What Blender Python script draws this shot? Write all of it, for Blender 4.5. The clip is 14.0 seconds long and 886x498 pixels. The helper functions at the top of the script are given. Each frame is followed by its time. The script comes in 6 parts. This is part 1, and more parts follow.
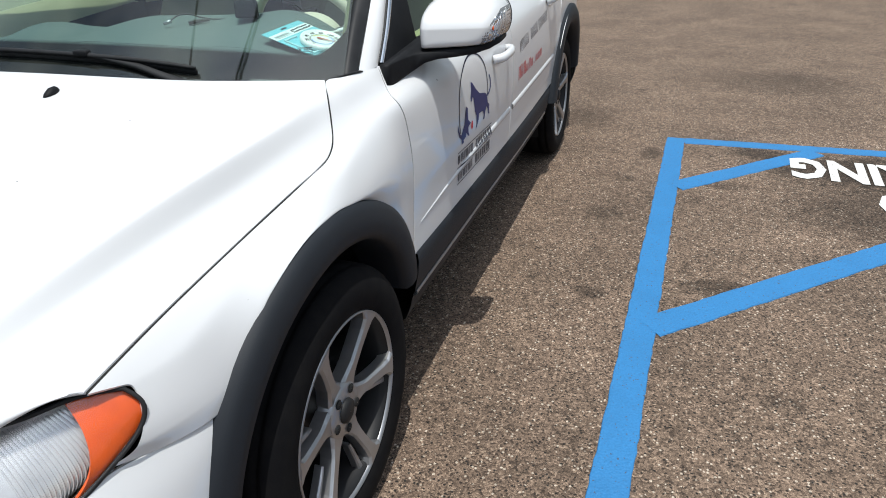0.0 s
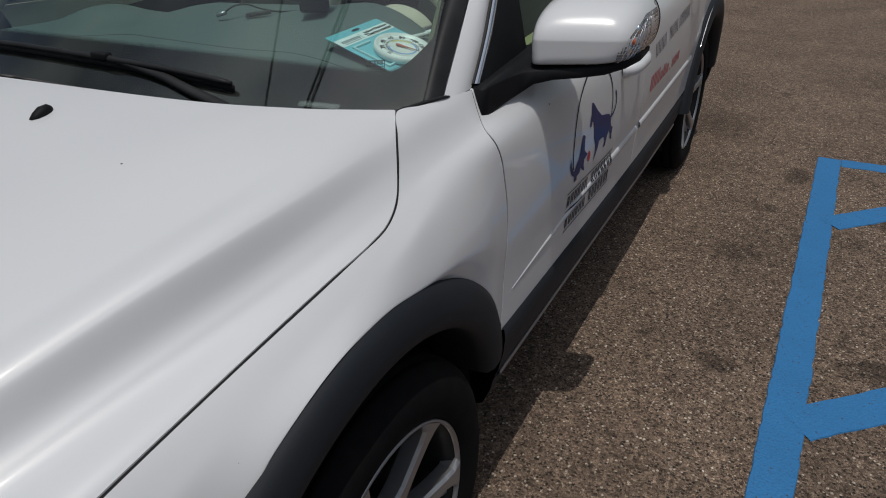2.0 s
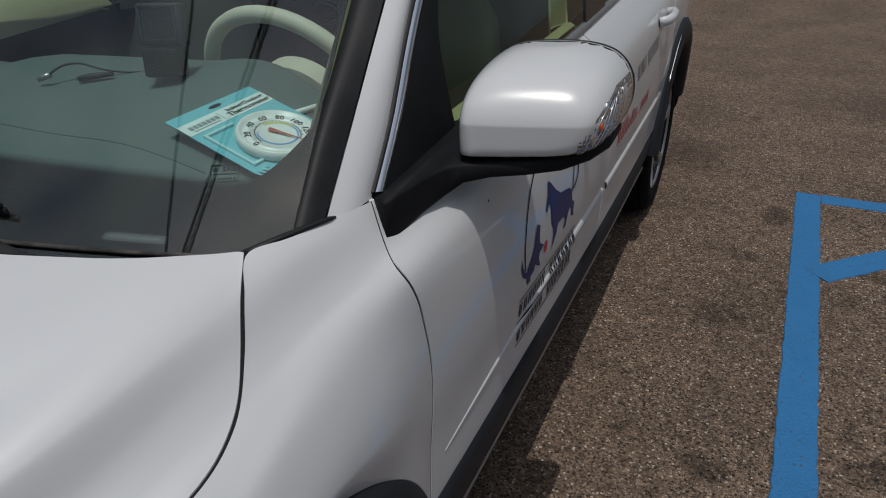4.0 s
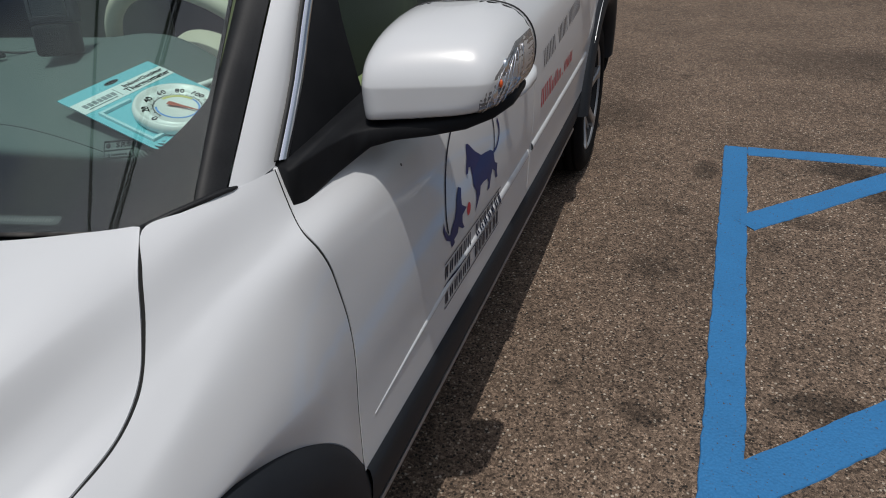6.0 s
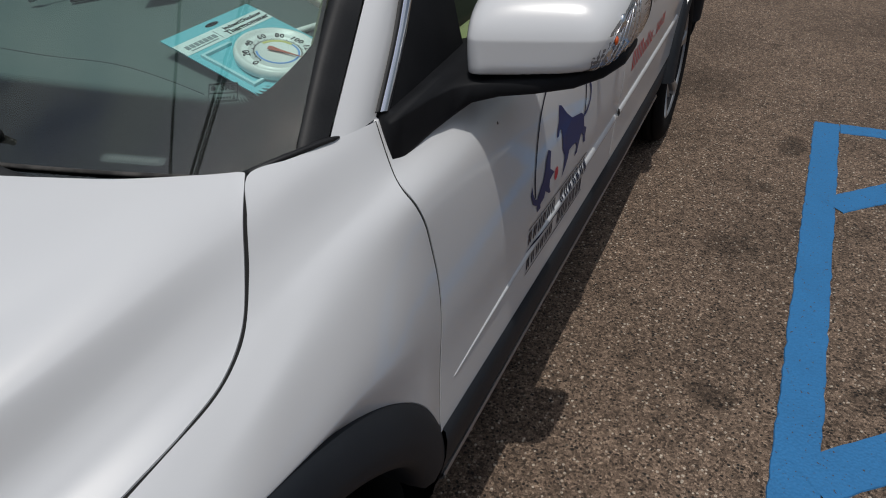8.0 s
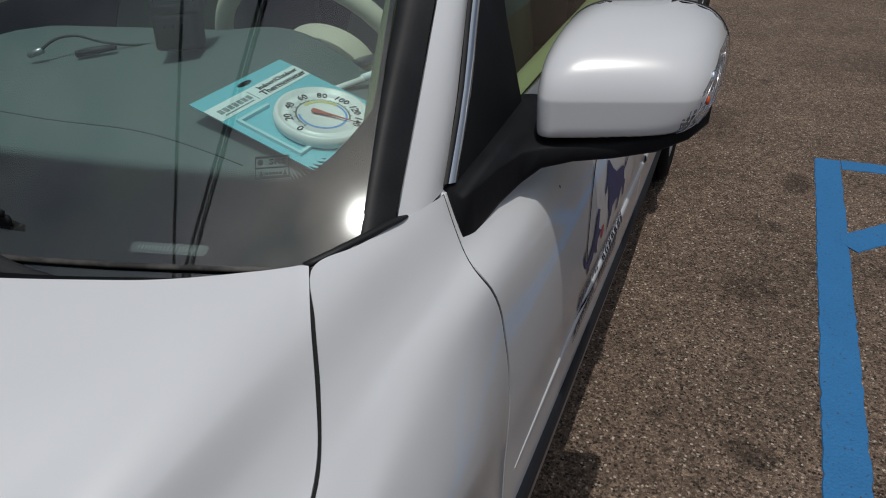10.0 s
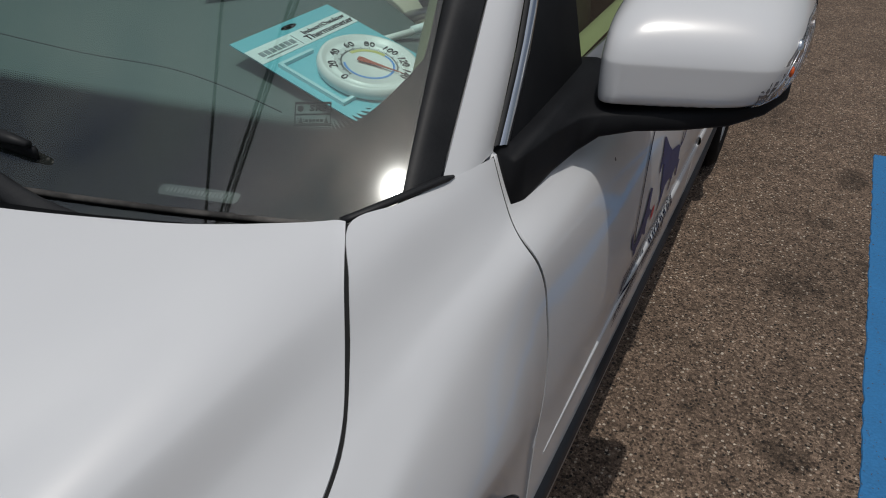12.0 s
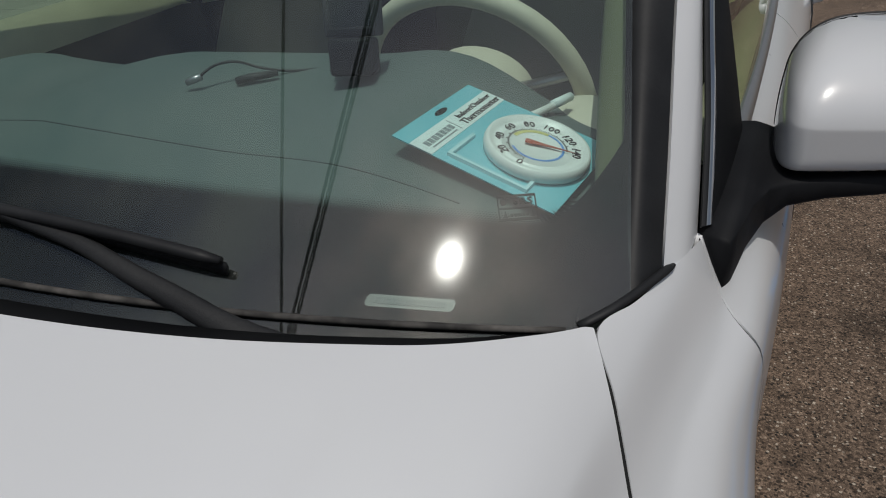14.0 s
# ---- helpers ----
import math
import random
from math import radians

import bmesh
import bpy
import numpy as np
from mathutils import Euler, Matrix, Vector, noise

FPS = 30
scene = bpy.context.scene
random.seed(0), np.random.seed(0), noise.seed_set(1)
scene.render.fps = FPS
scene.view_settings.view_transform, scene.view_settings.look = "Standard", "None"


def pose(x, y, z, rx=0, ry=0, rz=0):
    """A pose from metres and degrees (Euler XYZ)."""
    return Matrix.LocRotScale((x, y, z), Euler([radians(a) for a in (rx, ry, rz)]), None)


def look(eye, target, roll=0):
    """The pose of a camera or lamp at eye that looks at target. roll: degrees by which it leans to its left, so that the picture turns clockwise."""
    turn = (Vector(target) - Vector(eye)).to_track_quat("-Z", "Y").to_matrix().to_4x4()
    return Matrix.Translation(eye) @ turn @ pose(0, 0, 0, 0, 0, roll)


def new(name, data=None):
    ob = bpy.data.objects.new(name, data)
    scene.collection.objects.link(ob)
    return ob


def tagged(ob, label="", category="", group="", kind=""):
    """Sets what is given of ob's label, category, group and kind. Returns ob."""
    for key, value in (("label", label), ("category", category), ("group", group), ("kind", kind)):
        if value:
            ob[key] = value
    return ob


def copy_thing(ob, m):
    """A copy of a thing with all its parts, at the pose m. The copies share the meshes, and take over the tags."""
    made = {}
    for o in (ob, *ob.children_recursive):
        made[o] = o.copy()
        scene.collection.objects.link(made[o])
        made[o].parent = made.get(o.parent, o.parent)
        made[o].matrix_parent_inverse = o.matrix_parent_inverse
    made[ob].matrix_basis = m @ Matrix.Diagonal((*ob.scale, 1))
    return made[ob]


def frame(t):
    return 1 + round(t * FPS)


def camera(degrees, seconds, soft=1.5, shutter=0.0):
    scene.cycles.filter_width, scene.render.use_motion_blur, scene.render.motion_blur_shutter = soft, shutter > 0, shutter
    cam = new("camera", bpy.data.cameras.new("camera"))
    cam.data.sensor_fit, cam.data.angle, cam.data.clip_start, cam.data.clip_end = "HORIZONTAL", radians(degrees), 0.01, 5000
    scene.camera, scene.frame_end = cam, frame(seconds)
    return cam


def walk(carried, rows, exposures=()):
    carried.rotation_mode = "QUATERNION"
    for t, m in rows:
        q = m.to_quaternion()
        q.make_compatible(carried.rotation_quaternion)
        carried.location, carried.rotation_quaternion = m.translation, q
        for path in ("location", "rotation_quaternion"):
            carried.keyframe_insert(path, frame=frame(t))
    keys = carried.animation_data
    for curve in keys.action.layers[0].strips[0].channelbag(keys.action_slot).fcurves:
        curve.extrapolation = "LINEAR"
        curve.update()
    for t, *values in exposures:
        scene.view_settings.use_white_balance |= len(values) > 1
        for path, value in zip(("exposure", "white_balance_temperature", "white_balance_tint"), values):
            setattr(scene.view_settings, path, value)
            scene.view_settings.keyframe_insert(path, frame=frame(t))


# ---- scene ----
cam = camera(68.0, 14.0, 1.0)
METRES, EYE, TILT, LEAN, TURN = 2.2, 1.5, -31.0, 0.0, 0.0
PATH = [
    (0, (1.532, -1.024, 1.384), (0.927, 0.635, 0.446), -2.5),
    (0.2, (1.500, -1.034, 1.406), (0.762, 0.575, 0.476), -2.1),
    (0.3, (1.492, -1.045, 1.407), (0.746, 0.637, 0.61), -1.9),
    (0.5, (1.475, -1.064, 1.406), (0.783, 0.658, 0.659), -1.6),
    (1, (1.446, -0.959, 1.38), (0.793, 0.699, 0.472), -0.5),
    (1.5, (1.442, -0.759, 1.388), (0.745, 0.845, 0.417), 1.5),
    (1.7, (1.417, -0.658, 1.388), (0.672, 0.936, 0.437), 0.4),
    (2, (1.363, -0.592, 1.37), (0.512, 0.923, 0.38), -2.2),
    (2.5, (1.2, -0.472, 1.381), (0.363, 1.108, 0.485), -3.7),
    (2.7, (1.188, -0.458, 1.389), (0.393, 1.155, 0.511), -4.7),
    (3, (1.175, -0.367, 1.375), (0.407, 1.198, 0.396), -4.9),
    (3.2, (1.183, -0.316, 1.385), (0.419, 1.233, 0.377), -2.5),
    (3.5, (1.218, -0.244, 1.385), (0.444, 1.311, 0.395), -1.9),
    (4, (1.247, -0.165, 1.375), (0.482, 1.405, 0.401), -2.0),
    (4.2, (1.253, -0.15, 1.372), (0.517, 1.439, 0.407), -2.5),
    (6.3, (1.31, -0.159, 1.362), (0.691, 1.414, 0.293), -3.5),
    (6.5, (1.308, -0.156, 1.364), (0.695, 1.409, 0.28), -3.5),
    (7, (1.306, -0.168, 1.364), (0.707, 1.392, 0.264), -3.2),
    (7.5, (1.297, -0.164, 1.355), (0.719, 1.376, 0.217), -3.2),
    (8, (1.245, -0.158, 1.348), (0.491, 1.308, 0.215), -3.0),
    (8.2, (1.188, -0.160, 1.353), (0.391, 1.297, 0.239), -2.5),
    (8.5, (1.114, -0.143, 1.366), (0.379, 1.362, 0.273), -6.9),
    (8.7, (1.096, -0.14, 1.375), (0.433, 1.432, 0.331), -7.6),
    (10.8, (1.091, -0.059, 1.334), (0.346, 1.461, 0.268), -1.1),
    (11, (1.087, -0.055, 1.334), (0.334, 1.464, 0.273), -2.0),
    (11.5, (1.091, -0.056, 1.327), (0.328, 1.447, 0.25), -2.0),
    (12, (1.066, -0.069, 1.314), (0.292, 1.397, 0.196), -0.4),
    (12.5, (0.989, -0.119, 1.33), (0.188, 1.328, 0.206), -4.5),
    (13, (0.951, -0.158, 1.346), (0.182, 1.338, 0.265), -4.2),
    (13.5, (0.935, -0.166, 1.336), (0.214, 1.365, 0.269), -3.7),
    (14, (0.87, -0.096, 1.332), (0.056, 1.438, 0.341), -4.1),
]
EXPOSURES = [(0.0, -0.22, 6450, 7), (0.1, -0.68, 6450, 7), (0.2, -1.04, 6430, 6), (0.3, -1.28, 6470, 6), (0.5, -1.43, 6450, 6), (1.0, -1.46, 6470, 7), (1.5, -1.55, 6530, 8), (2.0, -1.4, 6570, 10), (3.0, -1.4, 6590, 10), (3.5, -1.57, 6550, 10), (4.2, -1.52, 6550, 10), (6.3, -1.14, 6560, 10), (7.5, -1.17, 6560, 10), (8.5, -1.42, 6540, 10), (11.0, -1.46, 6500, 10), (12.0, -1.46, 6600, 10), (13.0, -1.6, 6680, 10), (13.5, -1.58, 6680, 10), (14.0, -1.5, 6680, 10)]
walk(cam, [(t, look(eye, target, roll)) for t, eye, target, roll in PATH], EXPOSURES)

# ---- world, sun and exposure ----
SUN_TO = Vector((0.11, -0.23, 1.0)).normalized()
elev = math.asin(SUN_TO.z)
azim = math.atan2(SUN_TO.x, SUN_TO.y)
world = bpy.data.worlds.new("sky")
scene.world = world
world.use_nodes = True
wn, wl = world.node_tree.nodes, world.node_tree.links
sky = wn.new("ShaderNodeTexSky")
sky.sky_type, sky.sun_disc = "NISHITA", False
sky.sun_elevation, sky.sun_rotation = elev, azim
sky.air_density, sky.dust_density = 1.0, 2.0
# thin broken cloud
wco = wn.new("ShaderNodeTexCoord")
cloud = wn.new("ShaderNodeTexNoise")
cloud.inputs["Scale"].default_value, cloud.inputs["Detail"].default_value = 4.0, 8.0
cramp = wn.new("ShaderNodeMapRange")
cramp.inputs[1].default_value, cramp.inputs[2].default_value = 0.42, 0.62
cramp.inputs[3].default_value, cramp.inputs[4].default_value = 0.12, 1.0
wmix = wn.new("ShaderNodeMix")
wmix.data_type = "RGBA"
wmix.inputs[7].default_value = (5.2, 5.8, 6.2, 1)
wl.new(wco.outputs["Generated"], cloud.inputs["Vector"])
wl.new(cloud.outputs["Fac"], cramp.inputs[0])
wl.new(cramp.outputs[0], wmix.inputs[0])
wl.new(sky.outputs[0], wmix.inputs[6])
# bright haze round the sun
aim = wn.new("ShaderNodeVectorMath")
aim.operation = "DOT_PRODUCT"
wl.new(wco.outputs["Generated"], aim.inputs[0])
aim.inputs[1].default_value = tuple(SUN_TO)
haze = wn.new("ShaderNodeMapRange")
haze.interpolation_type = "SMOOTHSTEP"
haze.inputs[1].default_value, haze.inputs[2].default_value = 0.55, 0.99
haze.inputs[3].default_value, haze.inputs[4].default_value = 1.25, 3.7
wl.new(aim.outputs["Value"], haze.inputs[0])
hazy = wn.new("ShaderNodeVectorMath")
hazy.operation = "SCALE"
wl.new(wmix.outputs[2], hazy.inputs[0])
wl.new(haze.outputs[0], hazy.inputs["Scale"])
wl.new(hazy.outputs[0], wn["Background"].inputs[0])
wn["Background"].inputs[1].default_value = 0.08
sun_data = bpy.data.lights.new("sun", "SUN")
sun_data.energy, sun_data.angle, sun_data.color = 4.9, radians(0.53), (1.0, 0.975, 0.93)
sun_lamp = new("sun", sun_data)
sun_lamp.matrix_world = look((0, 0, 30), Vector((0, 0, 30)) - SUN_TO)


# ---- materials ----
def material(name, base, rough=0.5, metal=0.0, vary=0.0, scale=20.0, fine=0.0, fine_scale=300.0, bump=0.0, bump_scale=200.0, coat=0.0, tint=None, spec=0.5):
    """A surface with stains at one scale, grain at a finer one, and relief."""
    m = bpy.data.materials.new(name)
    m.use_nodes = True
    n, l = m.node_tree.nodes, m.node_tree.links
    b = n["Principled BSDF"]
    b.inputs["Roughness"].default_value, b.inputs["Metallic"].default_value = rough, metal
    b.inputs["Coat Weight"].default_value = coat
    b.inputs["Coat Roughness"].default_value = 0.07
    b.inputs["Specular IOR Level"].default_value = spec
    b.inputs["Base Color"].default_value = (*base, 1)
    co = n.new("ShaderNodeTexCoord")
    last = None
    for amount, sc, detail, other in ((vary, scale, 5, tint or tuple(c * 0.45 for c in base)), (fine, fine_scale, 2, tuple(c * 0.4 for c in base))):
        if not amount:
            continue
        t = n.new("ShaderNodeTexNoise")
        t.inputs["Scale"].default_value, t.inputs["Detail"].default_value = sc, detail
        l.new(co.outputs["Object"], t.inputs["Vector"])
        r = n.new("ShaderNodeMapRange")
        r.inputs[1].default_value, r.inputs[2].default_value, r.inputs[4].default_value = 0.42, 0.75, amount
        l.new(t.outputs["Fac"], r.inputs[0])
        x = n.new("ShaderNodeMix")
        x.data_type = "RGBA"
        l.new(r.outputs[0], x.inputs[0])
        x.inputs[6].default_value, x.inputs[7].default_value = (*base, 1), (*other, 1)
        if last:
            l.new(last, x.inputs[6])
        last = x.outputs[2]
    if last:
        l.new(last, b.inputs["Base Color"])
    if bump:
        t = n.new("ShaderNodeTexNoise")
        t.inputs["Scale"].default_value, t.inputs["Detail"].default_value = bump_scale, 4
        l.new(co.outputs["Object"], t.inputs["Vector"])
        u = n.new("ShaderNodeBump")
        u.inputs["Strength"].default_value, u.inputs["Distance"].default_value = bump, 0.002
        l.new(t.outputs["Fac"], u.inputs["Height"])
        l.new(u.outputs[0], b.inputs["Normal"])
    return m


def paint_white(name="white_paint", rough=0.40):
    """White car paint under clear lacquer, lightly dusty, with sparse dark chips."""
    m = material(name, (0.64, 0.65, 0.665), rough, 0, 0.12, 3.0, coat=0.8, tint=(0.60, 0.62, 0.64), spec=0.42)
    n, l = m.node_tree.nodes, m.node_tree.links
    b = n["Principled BSDF"]
    old = b.inputs["Base Color"].links[0].from_socket
    co = n.new("ShaderNodeTexCoord")
    v = n.new("ShaderNodeTexVoronoi")
    v.inputs["Scale"].default_value = 22.0
    l.new(co.outputs["Object"], v.inputs["Vector"])
    sep = n.new("ShaderNodeSeparateColor")
    l.new(v.outputs["Color"], sep.inputs[0])
    size = n.new("ShaderNodeMapRange")
    size.inputs[1].default_value, size.inputs[2].default_value = 0.40, 1.0
    size.inputs[3].default_value, size.inputs[4].default_value = -0.03, 0.06
    l.new(sep.outputs[0], size.inputs[0])
    less = n.new("ShaderNodeMath")
    less.operation = "LESS_THAN"
    l.new(v.outputs["Distance"], less.inputs[0])
    l.new(size.outputs[0], less.inputs[1])
    x = n.new("ShaderNodeMix")
    x.data_type = "RGBA"
    l.new(less.outputs[0], x.inputs[0])
    l.new(old, x.inputs[6])
    x.inputs[7].default_value = (0.05, 0.05, 0.06, 1)
    l.new(x.outputs[2], b.inputs["Base Color"])
    return m


# old stains and dark overspray on the asphalt: place, half-widths, share of light left
STAINS = [(1.31, 1.24, 0.075, 0.045, 0.55), (1.29, 1.99, 0.09, 0.07, 0.62), (1.45, 2.89, 0.06, 0.12, 0.5), (1.84, 2.47, 0.14, 0.06, 0.6), (1.80, 1.39, 0.17, 0.07, 0.5), (2.06, 3.02, 0.20, 0.09, 0.42),
          (2.85, 2.82, 0.95, 0.27, 0.30), (2.85, 2.28, 0.85, 0.40, 0.55), (2.35, 4.75, 0.60, 0.42, 0.68), (1.43, 11.5, 0.9, 0.20, 0.55), (2.2, 13.5, 0.7, 0.25, 0.5), (1.34, 2.47, 0.08, 0.05, 0.7), (1.0, 3.6, 0.2, 0.3, 0.75)]


def asphalt_material():
    """Worn asphalt: brown binder with pale and dark chips of stone, and old stains."""
    m = bpy.data.materials.new("asphalt")
    m.use_nodes = True
    n, l = m.node_tree.nodes, m.node_tree.links
    b = n["Principled BSDF"]
    b.inputs["Roughness"].default_value = 0.85
    b.inputs["Specular IOR Level"].default_value = 0.3
    co = n.new("ShaderNodeTexCoord")
    chips = n.new("ShaderNodeTexVoronoi")
    chips.inputs["Scale"].default_value = 175.0
    l.new(co.outputs["Object"], chips.inputs["Vector"])
    sep = n.new("ShaderNodeSeparateColor")
    l.new(chips.outputs["Color"], sep.inputs[0])
    ramp = n.new("ShaderNodeValToRGB")
    e = ramp.color_ramp.elements
    e[0].position, e[0].color = 0.0, (0.0458, 0.0325, 0.0246, 1)
    e[1].position, e[1].color = 1.0, (0.3342, 0.2470, 0.1798, 1)
    for p, c in ((0.30, (0.1184, 0.0830, 0.0599, 1)), (0.70, (0.1834, 0.1290, 0.0931, 1)), (0.90, (0.2445, 0.1740, 0.1273, 1))):
        s = e.new(p)
        s.color = c
    l.new(sep.outputs[0], ramp.inputs[0])
    grain = n.new("ShaderNodeTexNoise")
    grain.inputs["Scale"].default_value, grain.inputs["Detail"].default_value = 420, 3
    l.new(co.outputs["Object"], grain.inputs["Vector"])
    big = n.new("ShaderNodeTexNoise")
    big.inputs["Scale"].default_value, big.inputs["Detail"].default_value, big.inputs["Roughness"].default_value = 1.7, 8, 0.62
    l.new(co.outputs["Object"], big.inputs["Vector"])
    br = n.new("ShaderNodeMapRange")
    br.inputs[1].default_value, br.inputs[2].default_value = 0.3, 0.72
    br.inputs[3].default_value, br.inputs[4].default_value = 0.72, 1.22
    l.new(big.outputs["Fac"], br.inputs[0])
    gr = n.new("ShaderNodeMapRange")
    gr.inputs[1].default_value, gr.inputs[2].default_value = 0.3, 0.7
    gr.inputs[3].default_value, gr.inputs[4].default_value = 0.30, 1.62
    l.new(grain.outputs["Fac"], gr.inputs[0])
    mid = n.new("ShaderNodeTexNoise")
    mid.inputs["Scale"].default_value, mid.inputs["Detail"].default_value = 26, 4
    l.new(co.outputs["Object"], mid.inputs["Vector"])
    mr = n.new("ShaderNodeMapRange")
    mr.inputs[1].default_value, mr.inputs[2].default_value = 0.3, 0.7
    mr.inputs[3].default_value, mr.inputs[4].default_value = 0.78, 1.22
    l.new(mid.outputs["Fac"], mr.inputs[0])
    pre = n.new("ShaderNodeMath")
    pre.operation = "MULTIPLY"
    l.new(br.outputs[0], pre.inputs[0])
    l.new(mr.outputs[0], pre.inputs[1])
    mul = n.new("ShaderNodeMath")
    mul.operation = "MULTIPLY"
    l.new(pre.outputs[0], mul.inputs[0])
    l.new(gr.outputs[0], mul.inputs[1])
    spot = n.new("ShaderNodeTexNoise")
    spot.inputs["Scale"].default_value, spot.inputs["Detail"].default_value, spot.inputs["Roughness"].default_value = 4.3, 7, 0.68
    l.new(co.outputs["Object"], spot.inputs["Vector"])
    sr = n.new("ShaderNodeMapRange")
    sr.inputs[1].default_value, sr.inputs[2].default_value = 0.60, 0.70
    sr.inputs[3].default_value, sr.inputs[4].default_value = 1.0, 0.45
    l.new(spot.outputs["Fac"], sr.inputs[0])
    both = n.new("ShaderNodeMath")
    both.operation = "MULTIPLY"
    l.new(mul.outputs[0], both.inputs[0])
    l.new(sr.outputs[0], both.inputs[1])
    # larger stones, some pale and some nearly black, set in the binder
    stone = n.new("ShaderNodeTexVoronoi")
    stone.inputs["Scale"].default_value = 105.0
    l.new(co.outputs["Object"], stone.inputs["Vector"])
    pick = n.new("ShaderNodeSeparateColor")
    l.new(stone.outputs["Color"], pick.inputs[0])
    near = n.new("ShaderNodeMapRange")
    near.inputs[1].default_value, near.inputs[2].default_value = 0.46, 0.34
    l.new(stone.outputs["Distance"], near.inputs[0])
    mixed = ramp.outputs[0]
    for chan, low, high, tone in ((0, 0.86, 0.90, (0.4832, 0.4081, 0.3274, 1)), (1, 0.80, 0.84, (0.0210, 0.0180, 0.0150, 1))):
        which = n.new("ShaderNodeMapRange")
        which.inputs[1].default_value, which.inputs[2].default_value = low, high
        l.new(pick.outputs[chan], which.inputs[0])
        fac = n.new("ShaderNodeMath")
        fac.operation = "MULTIPLY"
        l.new(which.outputs[0], fac.inputs[0])
        l.new(near.outputs[0], fac.inputs[1])
        m2 = n.new("ShaderNodeMix")
        m2.data_type = "RGBA"
        l.new(fac.outputs[0], m2.inputs[0])
        l.new(mixed, m2.inputs[6])
        m2.inputs[7].default_value = tone
        mixed = m2.outputs[2]
    ragged = n.new("ShaderNodeTexNoise")
    ragged.inputs["Scale"].default_value, ragged.inputs["Detail"].default_value, ragged.inputs["Roughness"].default_value = 16.0, 6, 0.7
    l.new(co.outputs["Object"], ragged.inputs["Vector"])
    shade = both.outputs[0]
    for sx, sy, rx, ry, left in STAINS:
        off, squash, far_off, add, edge, cover = (n.new(k) for k in ("ShaderNodeVectorMath", "ShaderNodeVectorMath", "ShaderNodeVectorMath", "ShaderNodeMath", "ShaderNodeMapRange", "ShaderNodeMath"))
        off.operation, squash.operation, far_off.operation, add.operation, cover.operation = "SUBTRACT", "MULTIPLY", "LENGTH", "MULTIPLY_ADD", "MULTIPLY"
        off.inputs[1].default_value, squash.inputs[1].default_value = (sx, sy, 0), (1 / rx, 1 / ry, 0)
        l.new(co.outputs["Object"], off.inputs[0])
        l.new(off.outputs[0], squash.inputs[0])
        l.new(squash.outputs[0], far_off.inputs[0])
        l.new(ragged.outputs["Fac"], add.inputs[0])
        add.inputs[1].default_value = 1.5
        l.new(far_off.outputs["Value"], add.inputs[2])
        edge.interpolation_type = "SMOOTHSTEP"
        edge.inputs[1].default_value, edge.inputs[2].default_value = 1.30, 1.95
        edge.inputs[3].default_value, edge.inputs[4].default_value = left, 1.0
        l.new(add.outputs[0], edge.inputs[0])
        l.new(shade, cover.inputs[0])
        l.new(edge.outputs[0], cover.inputs[1])
        shade = cover.outputs[0]
    x = n.new("ShaderNodeVectorMath")
    x.operation = "SCALE"
    l.new(mixed, x.inputs[0])
    l.new(shade, x.inputs["Scale"])
    l.new(x.outputs[0], b.inputs["Base Color"])
    u = n.new("ShaderNodeBump")
    u.inputs["Strength"].default_value, u.inputs["Distance"].default_value = 0.9, 0.004
    l.new(chips.outputs["Distance"], u.inputs["Height"])
    u.invert = True
    l.new(u.outputs[0], b.inputs["Normal"])
    return m


def road_paint(name, base, wear):
    """Road paint over rough asphalt, with chips of stone worn through."""
    m = material(name, base, 0.75, 0, 0.35, 6.0, 0.25, 160.0, tint=tuple(c * 0.75 for c in base))
    n, l = m.node_tree.nodes, m.node_tree.links
    b = n["Principled BSDF"]
    old = b.inputs["Base Color"].links[0].from_socket
    co = n.new("ShaderNodeTexCoord")
    v = n.new("ShaderNodeTexVoronoi")
    v.inputs["Scale"].default_value = 120.0
    l.new(co.outputs["Object"], v.inputs["Vector"])
    t = n.new("ShaderNodeTexNoise")
    t.inputs["Scale"].default_value, t.inputs["Detail"].default_value = 115, 4
    l.new(co.outputs["Object"], t.inputs["Vector"])
    r = n.new("ShaderNodeMapRange")
    r.inputs[1].default_value, r.inputs[2].default_value = wear, wear + 0.04
    l.new(t.outputs["Fac"], r.inputs[0])
    x = n.new("ShaderNodeMix")
    x.data_type = "RGBA"
    l.new(r.outputs[0], x.inputs[0])
    l.new(old, x.inputs[6])
    x.inputs[7].default_value = (0.06, 0.05, 0.042, 1)
    l.new(x.outputs[2], b.inputs["Base Color"])
    u = n.new("ShaderNodeBump")
    u.inputs["Strength"].default_value, u.inputs["Distance"].default_value = 0.6, 0.003
    u.invert = True
    l.new(v.outputs["Distance"], u.inputs["Height"])
    l.new(u.outputs[0], b.inputs["Normal"])
    return m


